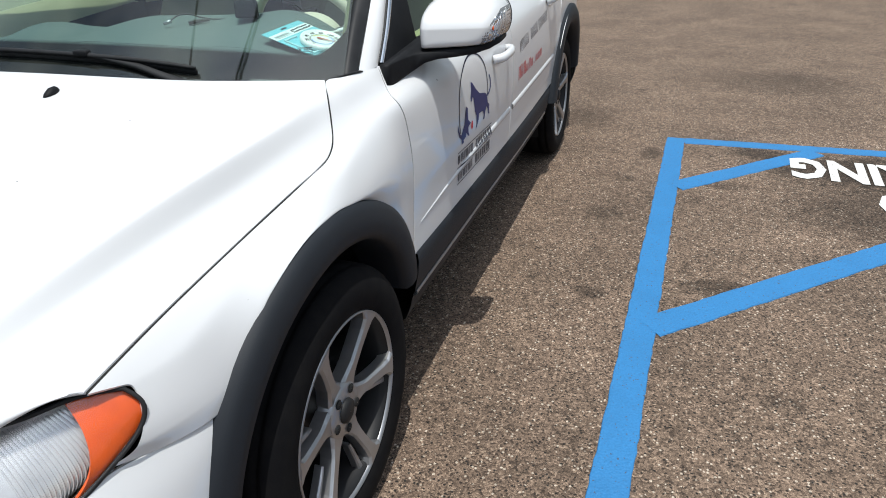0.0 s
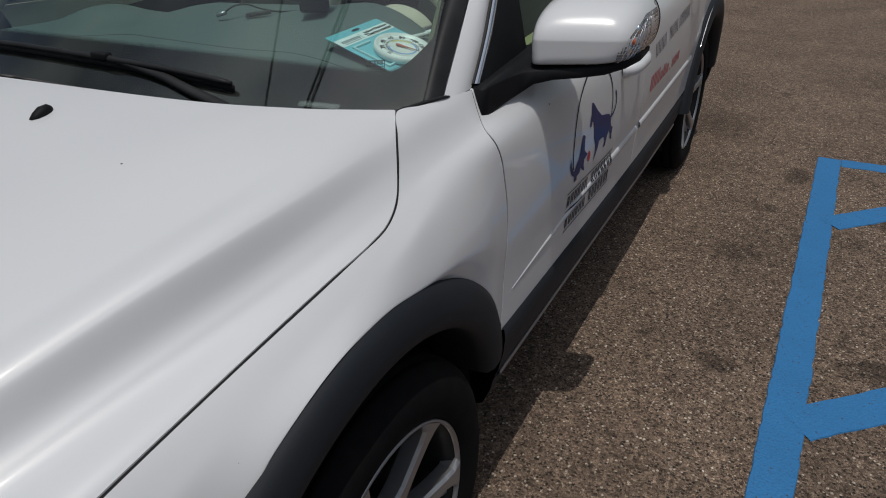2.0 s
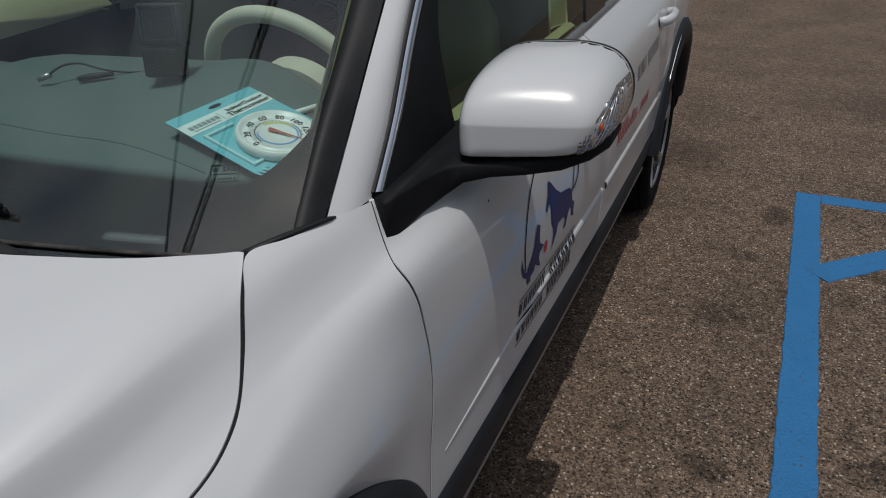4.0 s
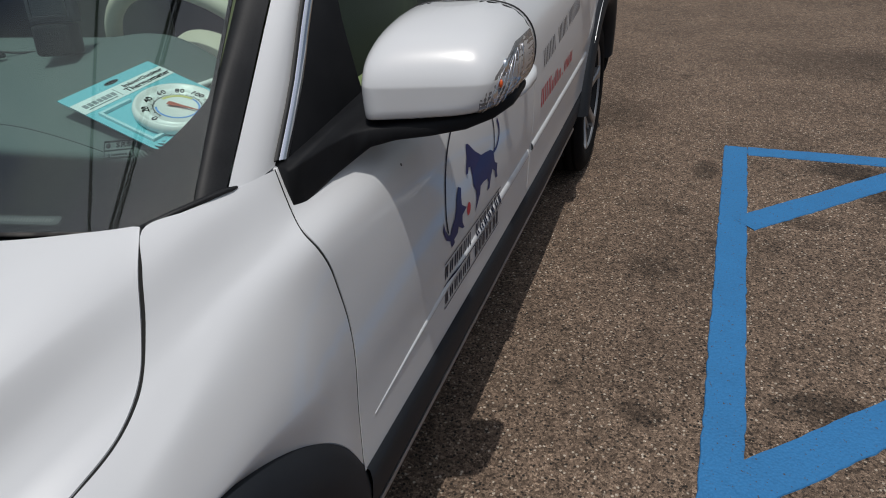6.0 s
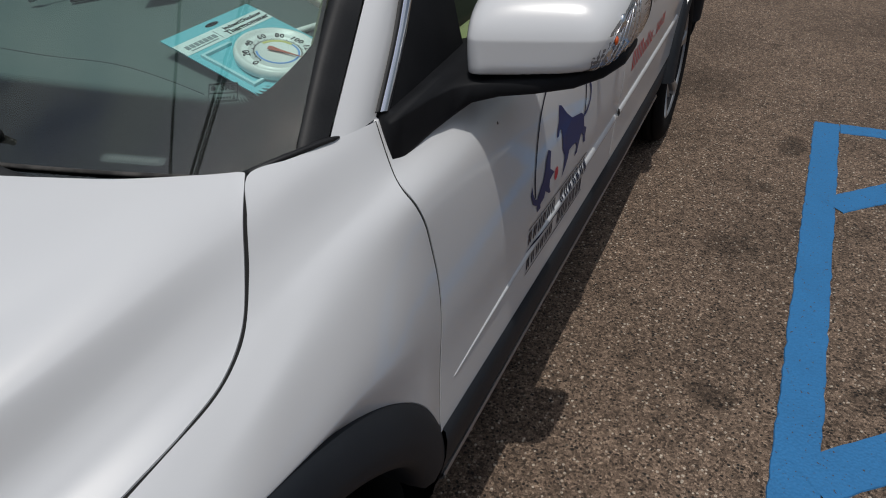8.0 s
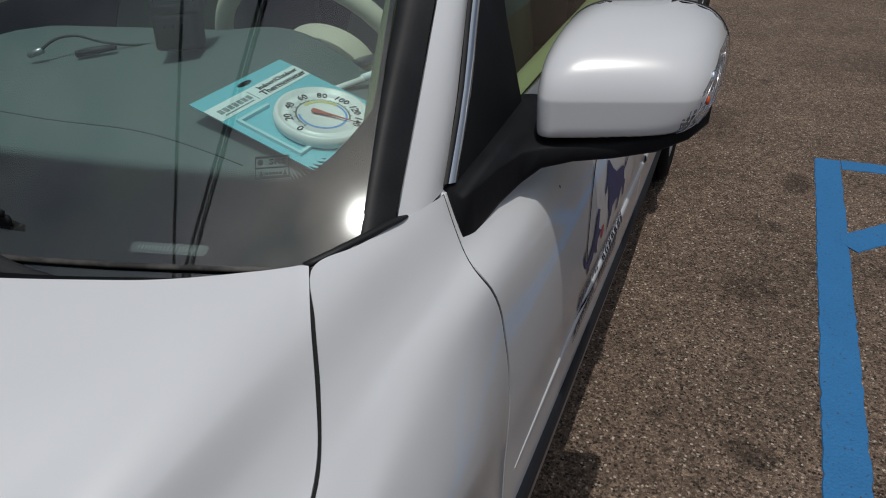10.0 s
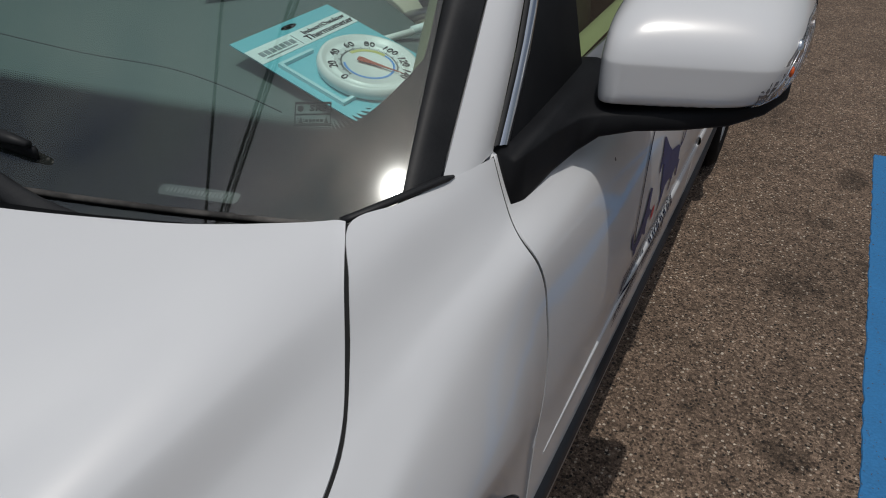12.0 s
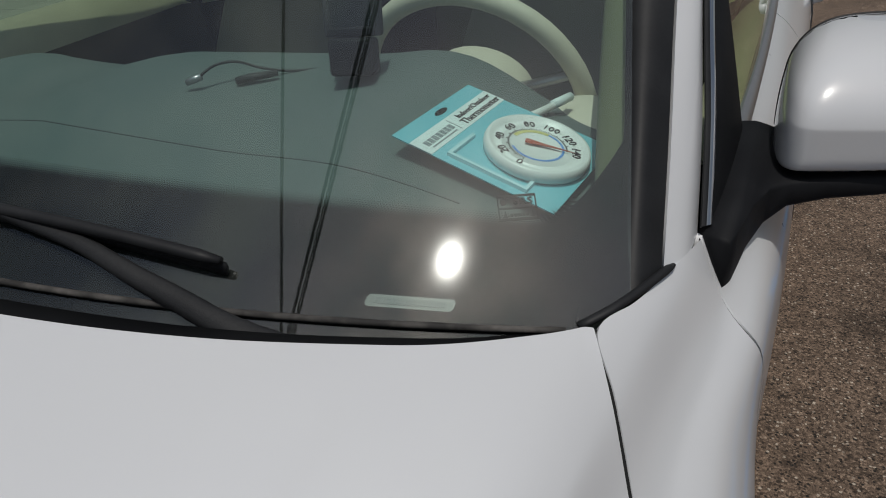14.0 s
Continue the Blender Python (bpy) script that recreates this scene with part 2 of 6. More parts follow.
def glass_material(name, tint, rough=0.0, ior=1.5, sheen=(1, 1, 1), cloud_smears=0.0, film=0.0):
    """A thin pane: clear and tinted, with the gloss of glass; film: the share of the gloss that a dusty film spreads."""
    m = bpy.data.materials.new(name)
    m.use_nodes = True
    n, l = m.node_tree.nodes, m.node_tree.links
    n.remove(n["Principled BSDF"])
    out = n["Material Output"]
    clear, gloss, mix, fr = n.new("ShaderNodeBsdfTransparent"), n.new("ShaderNodeBsdfGlossy"), n.new("ShaderNodeMixShader"), n.new("ShaderNodeMapRange")
    clear.inputs[0].default_value = (*tint, 1)
    gloss.inputs["Roughness"].default_value = rough
    gloss.inputs["Color"].default_value = (*sheen, 1)
    # gloss that grows alike on both sides of the pane towards a flat angle
    facing, fifth = n.new("ShaderNodeLayerWeight"), n.new("ShaderNodeMath")
    facing.inputs["Blend"].default_value = 0.5
    fifth.operation = "POWER"
    fifth.inputs[1].default_value = 5.0
    l.new(facing.outputs["Facing"], fifth.inputs[0])
    l.new(fifth.outputs[0], fr.inputs[0])
    fr.inputs[3].default_value, fr.inputs[4].default_value = ((ior - 1) / (ior + 1)) ** 2, 1.0
    shine = gloss.outputs[0]
    if film:
        wide, both = n.new("ShaderNodeBsdfGlossy"), n.new("ShaderNodeMixShader")
        wide.inputs["Roughness"].default_value = 0.09
        wide.inputs["Color"].default_value = (*sheen, 1)
        both.inputs[0].default_value = film
        l.new(shine, both.inputs[1])
        l.new(wide.outputs[0], both.inputs[2])
        shine = both.outputs[0]
    l.new(fr.outputs[0], mix.inputs[0])
    l.new(clear.outputs[0], mix.inputs[1])
    l.new(shine, mix.inputs[2])
    if cloud_smears:
        # pale smears of reflected cloud, painted in as a thin diffuse veil
        co, smear, rng = n.new("ShaderNodeTexCoord"), n.new("ShaderNodeTexNoise"), n.new("ShaderNodeMapRange")
        smear.inputs["Scale"].default_value, smear.inputs["Detail"].default_value, smear.inputs["Distortion"].default_value = 5.5, 6.0, 0.7
        rng.inputs[1].default_value, rng.inputs[2].default_value, rng.inputs[3].default_value, rng.inputs[4].default_value = 0.42, 0.70, 0.0, cloud_smears
        l.new(co.outputs["Object"], smear.inputs["Vector"])
        l.new(smear.outputs["Fac"], rng.inputs[0])
        veil, top = n.new("ShaderNodeBsdfDiffuse"), n.new("ShaderNodeMixShader")
        veil.inputs["Color"].default_value = (0.75, 0.73, 0.68, 1)
        l.new(rng.outputs[0], top.inputs[0])
        l.new(mix.outputs[0], top.inputs[1])
        l.new(veil.outputs[0], top.inputs[2])
        l.new(top.outputs[0], out.inputs[0])
    else:
        l.new(mix.outputs[0], out.inputs[0])
    return m


WHITE = paint_white()
GLOSS_WHITE = paint_white("glossy_white_paint", 0.24)
ASPHALT = asphalt_material()
BLUE_LINE = road_paint("blue_road_paint", (0.022, 0.168, 0.395), 0.655)
WHITE_LINE = road_paint("white_road_paint", (0.72, 0.71, 0.68), 0.63)
CLADDING = material("dark_grey_cladding", (0.013, 0.016, 0.021), 0.6, 0, 0.25, 9.0, 0.2, 500, 0.12, 900, tint=(0.03, 0.032, 0.036), spec=0.3)
BLACK_PLASTIC = material("black_plastic", (0.008, 0.0085, 0.010), 0.6, 0, 0.3, 14.0, 0, 1, 0.15, 900, tint=(0.024, 0.025, 0.028), spec=0.15)
BLACK_RUBBER = material("black_rubber", (0.012, 0.0125, 0.014), 0.55, 0, 0.5, 18.0, 0.3, 300, tint=(0.028, 0.029, 0.031), spec=0.3)
DUSTY_RUBBER = material("dusty_rubber", (0.035, 0.034, 0.033), 0.8, 0, 0.9, 30.0, 0.3, 260, tint=(0.16, 0.15, 0.14), spec=0.2)
GLOSS_BLACK = material("gloss_black", (0.012, 0.012, 0.014), 0.12, 0, 0.1, 8.0)
DUSTY_PLASTIC = material("weathered_black_plastic", (0.016, 0.017, 0.019), 0.6, 0, 0.7, 24.0, 0.3, 300, 0.15, 600, tint=(0.028, 0.029, 0.030), spec=0.25)
LINER = material("wheel_well_liner", (0.008, 0.008, 0.008), 0.9, 0, 0.3, 20.0)
TYRE = material("tyre_rubber", (0.005, 0.005, 0.006), 0.85, 0, 0.5, 22.0, 0.3, 260, 0.2, 400, tint=(0.014, 0.013, 0.012), spec=0.12)
ALLOY = material("silver_alloy", (0.42, 0.42, 0.43), 0.38, 0.85, 0.3, 30.0, tint=(0.33, 0.32, 0.31))
DARK_CAP_SHADED_BARREL = material("dark_cap_shaded_barrel", (0.010, 0.010, 0.011), 0.6, 0.2, 0.3, 30.0)
STEEL = material("brake_steel", (0.06, 0.055, 0.05), 0.5, 0.8, 0.4, 60.0, tint=(0.05, 0.035, 0.025))
CHROME = material("chrome", (0.8, 0.8, 0.82), 0.12, 1.0, 0.1, 20.0)
SATIN = material("satin_trim", (0.42, 0.42, 0.43), 0.35, 0.8, 0.2, 20.0)
MIRROR = material("mirror_silver", (0.85, 0.86, 0.87), 0.02, 1.0)
GLASS = glass_material("windscreen_glass", (0.82, 0.95, 0.91), 0.016, 1.74, (0.97, 1.0, 0.99), 0.020, 0.10)
SIDE_GLASS = glass_material("side_window_glass", (0.60, 0.72, 0.54), 0.006, 1.46)
LENS = glass_material("lamp_lens", (0.96, 0.96, 0.96), 0.02, 1.4)
AMBER = material("amber_reflector", (0.76, 0.105, 0.010), 0.25, 0, 0.3, 60.0, 0.2, 400, 0.25, 260, coat=1.0, tint=(0.5, 0.07, 0.01))
LAMP_SHADE = material("lamp_inside", (0.34, 0.34, 0.35), 0.25, 0.6, 0.5, 90.0, tint=(0.12, 0.12, 0.13))
REFLECTOR = material("lamp_reflector", (0.82, 0.82, 0.83), 0.2, 0.55, 0.25, 40.0, tint=(0.5, 0.5, 0.52))
FRIT = material("ceramic_border", (0.010, 0.0095, 0.0098), 0.9, 0, 0.7, 9.0, tint=(0.030, 0.027, 0.026), spec=0.0)
DASH = material("grey_dashboard", (0.107, 0.137, 0.132), 0.75, 0, 0.3, 6.0, 0.2, 500, 0.2, 900, tint=(0.130, 0.160, 0.155), spec=0.1)
BEIGE = material("beige_trim", (0.66, 0.61, 0.49), 0.6, 0, 0.2, 6.0, 0.15, 300, 0.15, 500)
# BEIGE made darker, with the dim cabin's shade put into the colour
SEAT = material("shaded_beige", (0.17, 0.17, 0.135), 0.6, 0, 0.2, 6.0, 0.15, 300, 0.15, 500)
PILLAR_LINING = material("olive_pillar_lining", (0.17, 0.18, 0.10), 0.7, 0, 0.3, 5.0, 0.15, 300, tint=(0.10, 0.11, 0.06))
DARK_TRIM = material("dark_cabin_trim", (0.03, 0.032, 0.035), 0.7, 0, 0.2, 8.0)
HEADLINER = material("grey_headlining", (0.40, 0.38, 0.34), 0.9, 0, 0.2, 10.0)
NAVY = material("navy_decal", (0.012, 0.020, 0.12), 0.45, 0, 0.2, 30.0, coat=0.15, spec=0.25)
DECAL_INK = material("dark_decal_ink", (0.010, 0.011, 0.03), 0.6, 0, 0.2, 30.0, spec=0.1)
RED = material("red_decal", (0.55, 0.02, 0.03), 0.4, 0, 0.2, 30.0)
SCREEN = material("dark_screen", (0.02, 0.022, 0.025), 0.1, 0, 0.2, 20.0)
CARD_BLUE = material("turquoise_card", (0.17, 0.52, 0.60), 0.35, 0, 0.4, 25.0, coat=0.4, tint=(0.2, 0.55, 0.62))
CARD_PALE = material("pale_card", (0.74, 0.82, 0.81), 0.4, 0, 0.2, 25.0)
DIAL_WHITE = material("white_dial", (0.78, 0.80, 0.78), 0.35, 0, 0.15, 40.0)
CONCRETE = material("grey_concrete", (0.30, 0.29, 0.27), 0.9, 0, 0.4, 1.2, 0.3, 90, 0.3, 120, tint=(0.22, 0.21, 0.19))
NOTICE_BLUE = material("pale_blue_board", (0.55, 0.66, 0.76), 0.4, 0, 0.15, 6.0)
INK = material("black_ink", (0.012, 0.012, 0.012), 0.8, spec=0.1)
GREY_INK = material("grey_ink", (0.22, 0.26, 0.27), 0.5)
RED_NEEDLE = material("red_needle", (0.42, 0.10, 0.06), 0.4)
WARM_SCALE = material("yellow_scale", (0.62, 0.58, 0.20), 0.4)
DIAL_BLUE = material("blue_scale", (0.10, 0.30, 0.70), 0.4)
BLISTER = material("blister_plastic", (0.46, 0.72, 0.76), 0.25, 0, 0.3, 60.0, tint=(0.62, 0.80, 0.82), coat=0.6)
PLATE_PALE = material("pale_plate_marks", (0.15, 0.15, 0.15), 0.5)
PLATE = material("etched_plate", (0.050, 0.050, 0.050), 0.4, 0.2, 0.2, 80.0)
CABLE = material("cable_black", (0.015, 0.015, 0.015), 0.6)
TAN_WALL = material("tan_render_wall", (0.52, 0.42, 0.31), 0.9, 0, 0.3, 1.5, 0.2, 60, 0.3, 80)
TRUCK_DARK = material("dark_truck_paint", (0.02, 0.02, 0.023), 0.25, 0, 0.2, 5.0, coat=0.8)
TRUCK_GREY = material("grey_truck_paint", (0.35, 0.36, 0.38), 0.3, 0.3, 0.2, 5.0, coat=0.8)


# ---- mesh helpers ----
def hermite(ts, pts, q, limit=False):
    """Points of a smooth curve that passes through pts at ts, at the values q; limit: without overshoot at corners."""
    ts, p, q = np.asarray(ts, float), np.asarray(pts, float), np.asarray(q, float)
    if len(ts) == 2:
        w = ((q - ts[0]) / (ts[1] - ts[0]))[:, None]
        return p[0] * (1 - w) + p[1] * w
    h = np.diff(ts)[:, None]
    d = np.diff(p, axis=0) / h
    m = np.empty_like(p)
    m[1:-1] = (d[:-1] * h[1:] + d[1:] * h[:-1]) / (h[:-1] + h[1:])
    m[0], m[-1] = 1.5 * d[0] - 0.5 * m[1], 1.5 * d[-1] - 0.5 * m[-2]
    if limit:
        low = np.minimum(np.abs(d[:-1]), np.abs(d[1:])) * 2.0
        m[1:-1] = np.where(d[:-1] * d[1:] > 0, np.sign(d[1:]) * np.minimum(np.abs(m[1:-1]), low), 0.0)
    i = np.clip(np.searchsorted(ts, q, side="right") - 1, 0, len(ts) - 2)
    s = ((q - ts[i])[:, None]) / h[i]
    s2, s3 = s * s, s * s * s
    return (2 * s3 - 3 * s2 + 1) * p[i] + (s3 - 2 * s2 + s) * h[i] * m[i] + (3 * s2 - 2 * s3) * p[i + 1] + (s3 - s2) * h[i] * m[i + 1]


def chord(pts):
    p = np.asarray(pts, float)
    d = np.r_[0, np.cumsum(np.linalg.norm(np.diff(p, axis=0), axis=1))]
    return d / d[-1]


def curve(pts, n):
    return hermite(chord(pts), pts, np.linspace(0, 1, n))


def patch(guides, nu, nv, at=None, stations=None, limit=False):
    """A smooth surface through guide curves, as an array nu x nv x 3."""
    g = np.array([hermite(stations, k, np.linspace(0, 1, nu), limit) if stations else curve(k, nu) for k in guides])
    ts = np.linspace(0, 1, len(guides)) if at is None else at
    return hermite(ts, g.reshape(len(guides), -1), np.linspace(0, 1, nv), limit).reshape(nv, nu, 3).transpose(1, 0, 2)


def flip_x(g):
    return g * np.array([-1, 1, 1])


def grid_normals(g):
    return np.cross(np.gradient(g, axis=0), np.gradient(g, axis=1))


def sheet(g, out, fold=0.0, way=None):
    """A bmesh of a grid, facing along out(point), its edges folded back by fold, along way if given."""
    bm = bmesh.new()
    nu, nv = g.shape[:2]
    nor = grid_normals(g)
    nor = nor / np.maximum(np.linalg.norm(nor, axis=2, keepdims=True), 1e-9)
    sign = 1 if np.dot(nor[nu // 2, nv // 2], np.asarray(out)) > 0 else -1
    nor = nor * sign
    vs = [[bm.verts.new(g[i, j]) for j in range(nv)] for i in range(nu)]

    def face(a):
        try:
            bm.faces.new(a if sign > 0 else a[::-1])
        except ValueError:
            pass
    for i in range(nu - 1):
        for j in range(nv - 1):
            face((vs[i][j], vs[i + 1][j], vs[i + 1][j + 1], vs[i][j + 1]))
    if fold:
        ring = [(i, 0) for i in range(nu)] + [(nu - 1, j) for j in range(1, nv)] + [(i, nv - 1) for i in range(nu - 2, -1, -1)] + [(0, j) for j in range(nv - 2, 0, -1)]
        low = [bm.verts.new(g[i, j] + (np.asarray(way) if way is not None else -nor[i, j]) * fold) for i, j in ring]
        for k in range(len(ring)):
            a, b = ring[k], ring[(k + 1) % len(ring)]
            face((vs[b[0]][b[1]], vs[a[0]][a[1]], low[k], low[(k + 1) % len(ring)]))
            e = bm.edges.get((vs[a[0]][a[1]], vs[b[0]][b[1]]))
            if e:
                e.smooth = False
    return bm


def finish(name, bm, mat, smooth=True):
    me = bpy.data.meshes.new(name)
    bm.normal_update()
    for f in bm.faces:
        f.smooth = smooth
    bm.to_mesh(me)
    bm.free()
    me.materials.append(mat)
    return new(name, me)


def part(name, bm, mat, parent, label="", smooth=True):
    ob = finish(name, bm, mat, smooth)
    ob.parent = parent
    if label:
        tagged(ob, label)
    return ob


def thing(name, label, category, place=(0, 0, 0), group="", kind=""):
    ob = new(name)
    ob.empty_display_size = 0.1
    ob.matrix_basis = pose(*place)
    return tagged(ob, label, category, group, kind)


def box(bm, lo, hi, bevel=0.0, m=None):
    vs = [bm.verts.new((x, y, z)) for x in (lo[0], hi[0]) for y in (lo[1], hi[1]) for z in (lo[2], hi[2])]
    fs = [bm.faces.new([vs[i] for i in f]) for f in ((0, 1, 3, 2), (4, 6, 7, 5), (0, 4, 5, 1), (2, 3, 7, 6), (0, 2, 6, 4), (1, 5, 7, 3))]
    if bevel:
        r = bmesh.ops.bevel(bm, geom=list({e for f in fs for e in f.edges}), offset=bevel, segments=2, affect="EDGES", profile=0.5)
        vs = list({v for f in r["faces"] for v in f.verts} | {v for v in vs if v.is_valid})
    if m is not None:
        bmesh.ops.transform(bm, matrix=m, verts=[v for v in vs if v.is_valid])
    return bm


def tube(bm, pts, radius, n=10, flat=1.0):
    """A tube along points; radius one number or one a point; flat squeezes it upright."""
    p = [Vector(q) for q in pts]
    rad = radius if hasattr(radius, "__len__") else [radius] * len(p)
    rings = []
    side = None
    for i, q in enumerate(p):
        d = (p[min(i + 1, len(p) - 1)] - p[max(i - 1, 0)]).normalized()
        if side is None:
            side = d.orthogonal() if abs(d.z) > 0.9 else d.cross(Vector((0, 0, 1)))
        side = (side - d * side.dot(d)).normalized()
        up = side.cross(d)
        rings.append([bm.verts.new(q + rad[i] * (math.cos(a) * side + flat * math.sin(a) * up)) for a in (2 * math.pi * k / n for k in range(n))])
    for a, b in zip(rings, rings[1:]):
        for k in range(n):
            bm.faces.new((a[k], a[(k + 1) % n], b[(k + 1) % n], b[k]))
    bm.faces.new(rings[0][::-1])
    bm.faces.new(rings[-1])
    bmesh.ops.recalc_face_normals(bm, faces=bm.faces[:])
    return bm


def lathe(bm, profile, n=48, axis="x", centre=(0, 0, 0), close=False):
    """Turns (radius, along) pairs round an axis."""
    rings = []
    for r, h in profile:
        ring = []
        for k in range(n):
            a = 2 * math.pi * k / n
            u, v = r * math.cos(a), r * math.sin(a)
            ring.append(bm.verts.new(Vector((h, u, v) if axis == "x" else (u, v, h)) + Vector(centre)))
        rings.append(ring)
    for a, b in zip(rings, rings[1:] + ([rings[0]] if close else [])):
        for k in range(n):
            bm.faces.new((a[k], a[(k + 1) % n], b[(k + 1) % n], b[k]))
    bmesh.ops.recalc_face_normals(bm, faces=bm.faces[:])
    return bm


def loft(bm, rings, cap=True):
    """Joins closed rings of equal length."""
    vs = [[bm.verts.new(p) for p in r] for r in rings]
    n = len(vs[0])
    for a, b in zip(vs, vs[1:]):
        for k in range(n):
            bm.faces.new((a[k], a[(k + 1) % n], b[(k + 1) % n], b[k]))
    if cap:
        bm.faces.new(vs[0][::-1])
        bm.faces.new(vs[-1])
    bmesh.ops.recalc_face_normals(bm, faces=bm.faces[:])
    return bm


def prism(bm, outline, depth, place):
    """A flat outline of (u, v) with a depth, put in place by place(u, v, w)."""
    top = [bm.verts.new(place(u, v, depth)) for u, v in outline]
    low = [bm.verts.new(place(u, v, 0.0)) for u, v in outline]
    n = len(outline)
    bm.faces.new(top)
    for k in range(n):
        bm.faces.new((low[k], low[(k + 1) % n], top[(k + 1) % n], top[k]))
    bmesh.ops.recalc_face_normals(bm, faces=bm.faces[:])
    return bm


def lettering(name, text, size, mat, m, parent=None, label="", depth=0.0004, stretch=1.0, bold=0.0):
    """Words in the built-in font, as a mesh."""
    c = bpy.data.curves.new(name, "FONT")
    c.body, c.size, c.extrude, c.resolution_u, c.offset = text, size, depth, 2, bold
    c.align_x, c.align_y = "CENTER", "CENTER"
    o = new("lettering", c)
    me = bpy.data.meshes.new_from_object(o.evaluated_get(bpy.context.evaluated_depsgraph_get()))
    bpy.data.objects.remove(o)
    me.transform(m @ Matrix.Diagonal((stretch, 1, 1, 1)))
    me.materials.clear()
    me.materials.append(mat)
    ob = new(name, me)
    ob.parent = parent
    if label:
        tagged(ob, label)
    return ob


# ---- ground and road marks ----
def ground_sheet():
    bm = bmesh.new()
    vs = [bm.verts.new((x, y, 0)) for x, y in ((-900, -900), (900, -900), (900, 900), (-900, 900))]
    bm.faces.new(vs)
    ob = finish("ground", bm, ASPHALT, False)
    return tagged(ob, "worn brown-grey asphalt car park with loose stone chips", "ground", kind="structure")


ground_sheet()


def stripe(a, b, width, mat, z=0.003, jag=0.003):
    """One painted stripe with slightly uneven edges."""
    a, b = Vector((*a, 0)), Vector((*b, 0))
    d = (b - a).normalized()
    s = Vector((-d.y, d.x, 0))
    n = max(2, int((b - a).length / 0.03))
    bm = bmesh.new()
    rows = []
    for i in range(n + 1):
        q = a.lerp(b, i / n)
        l, r = width / 2 + random.uniform(-jag, jag), width / 2 + random.uniform(-jag, jag)
        rows.append([bm.verts.new(q + s * k + Vector((0, 0, h))) for k, h in ((l, 0), (l - 0.002, z), (-r + 0.002, z), (-r, 0))])
    for p, q in zip(rows, rows[1:]):
        for k in range(3):
            bm.faces.new((p[k], p[k + 1], q[k + 1], q[k]))
    bmesh.ops.recalc_face_normals(bm, faces=bm.faces[:])
    return bm


bay = thing("bay_marking", "blue painted hatched no-parking bay on asphalt", "road marking", kind="structure")
part("edge_line", stripe((1.424, -2.2), (1.585, 3.21), 0.108, BLUE_LINE, 0.0030), BLUE_LINE, bay, smooth=False)
part("end_line", stripe((1.64, 3.165), (3.9, 3.16), 0.10, BLUE_LINE, 0.0034), BLUE_LINE, bay, smooth=False)
part("hatch_line", stripe((1.60, 2.40), (2.36, 3.10), 0.118, BLUE_LINE, 0.0038), BLUE_LINE, bay, smooth=False)
part("hatch_line", stripe((1.55, 1.04), (3.86, 3.13), 0.122, BLUE_LINE, 0.0038), BLUE_LINE, bay, smooth=False)
part("hatch_line", stripe((1.51, -0.24), (3.9, 1.90), 0.122, BLUE_LINE, 0.0038), BLUE_LINE, bay, smooth=False)

# ---- the parked car: origin under the front axle, +y towards its tail ----
car = thing("station_wagon", "parked white station wagon with dark grey lower cladding", "car")
AX, WB, HUB = 0.0, 2.815, 0.345
ARCH = 0.493


def arch_y(z, back=False):
    d = math.sqrt(max(ARCH ** 2 - (z - HUB) ** 2, 0))
    return d if back else -d


# side of the body: rows from the belt down, over stations along the car
ST = [0.42, 0.60, 1.0, 1.74, 2.5, 3.2, 3.80]
SIDE_X = [[0.832, 0.842, 0.848, 0.842, 0.825, 0.785, 0.70], [0.859, 0.874, 0.884, 0.885, 0.875, 0.84, 0.75], [0.900, 0.908, 0.918, 0.925, 0.92, 0.89, 0.79],
          [0.910, 0.921, 0.932, 0.940, 0.938, 0.912, 0.82], [0.914, 0.923, 0.934, 0.944, 0.943, 0.92, 0.83], [0.912, 0.918, 0.927, 0.937, 0.938, 0.92, 0.83],
          [0.913, 0.916, 0.922, 0.931, 0.932, 0.918, 0.82]]
SIDE_Z = [[1.024, 1.028, 1.035, 1.055, 1.08, 1.10, 1.11], [0.975, 0.986, 1.0, 1.02, 1.04, 1.055, 1.06], [0.939, 0.941, 0.945, 0.96, 0.975, 0.985, 0.98],
          [0.85, 0.855, 0.86, 0.865, 0.87, 0.88, 0.87], [0.74, 0.74, 0.742, 0.75, 0.76, 0.77, 0.76], [0.645, 0.645, 0.645, 0.65, 0.66, 0.67, 0.66],
          [0.523, 0.523, 0.521, 0.522, 0.535, 0.55, 0.55]]


def side(y, v):
    """The body side at station y and row v (0 belt to 6 sill)."""
    xs = hermite(ST, np.array(SIDE_X).T, [y])[0]
    zs = hermite(ST, np.array(SIDE_Z).T, [y])[0]
    x, z = hermite(range(7), np.c_[xs, zs], [v])[0]
    return np.array((x, y, z))


def side_at(y, z):
    """The point of the body side at station y and height z, and its outward normal."""
    vs = np.linspace(0, 6, 61)
    zz = [side(y, v)[2] for v in vs]
    v = float(np.interp(-z, [-a for a in zz], vs))
    p = side(y, v)
    t1, t2 = side(y + 0.01, v) - side(y - 0.01, v), side(y, min(v + 0.1, 6)) - side(y, max(v - 0.1, 0))
    n = np.cross(t1, t2)
    n = n / np.linalg.norm(n)
    return p, n if n[0] > 0 else -n


def moulding_z(y):
    return float(hermite([0.48, 0.70, 1.09, 1.46, 2.34], np.array([[0.596], [0.619], [0.643], [0.651], [0.674]]), [y])[0, 0])


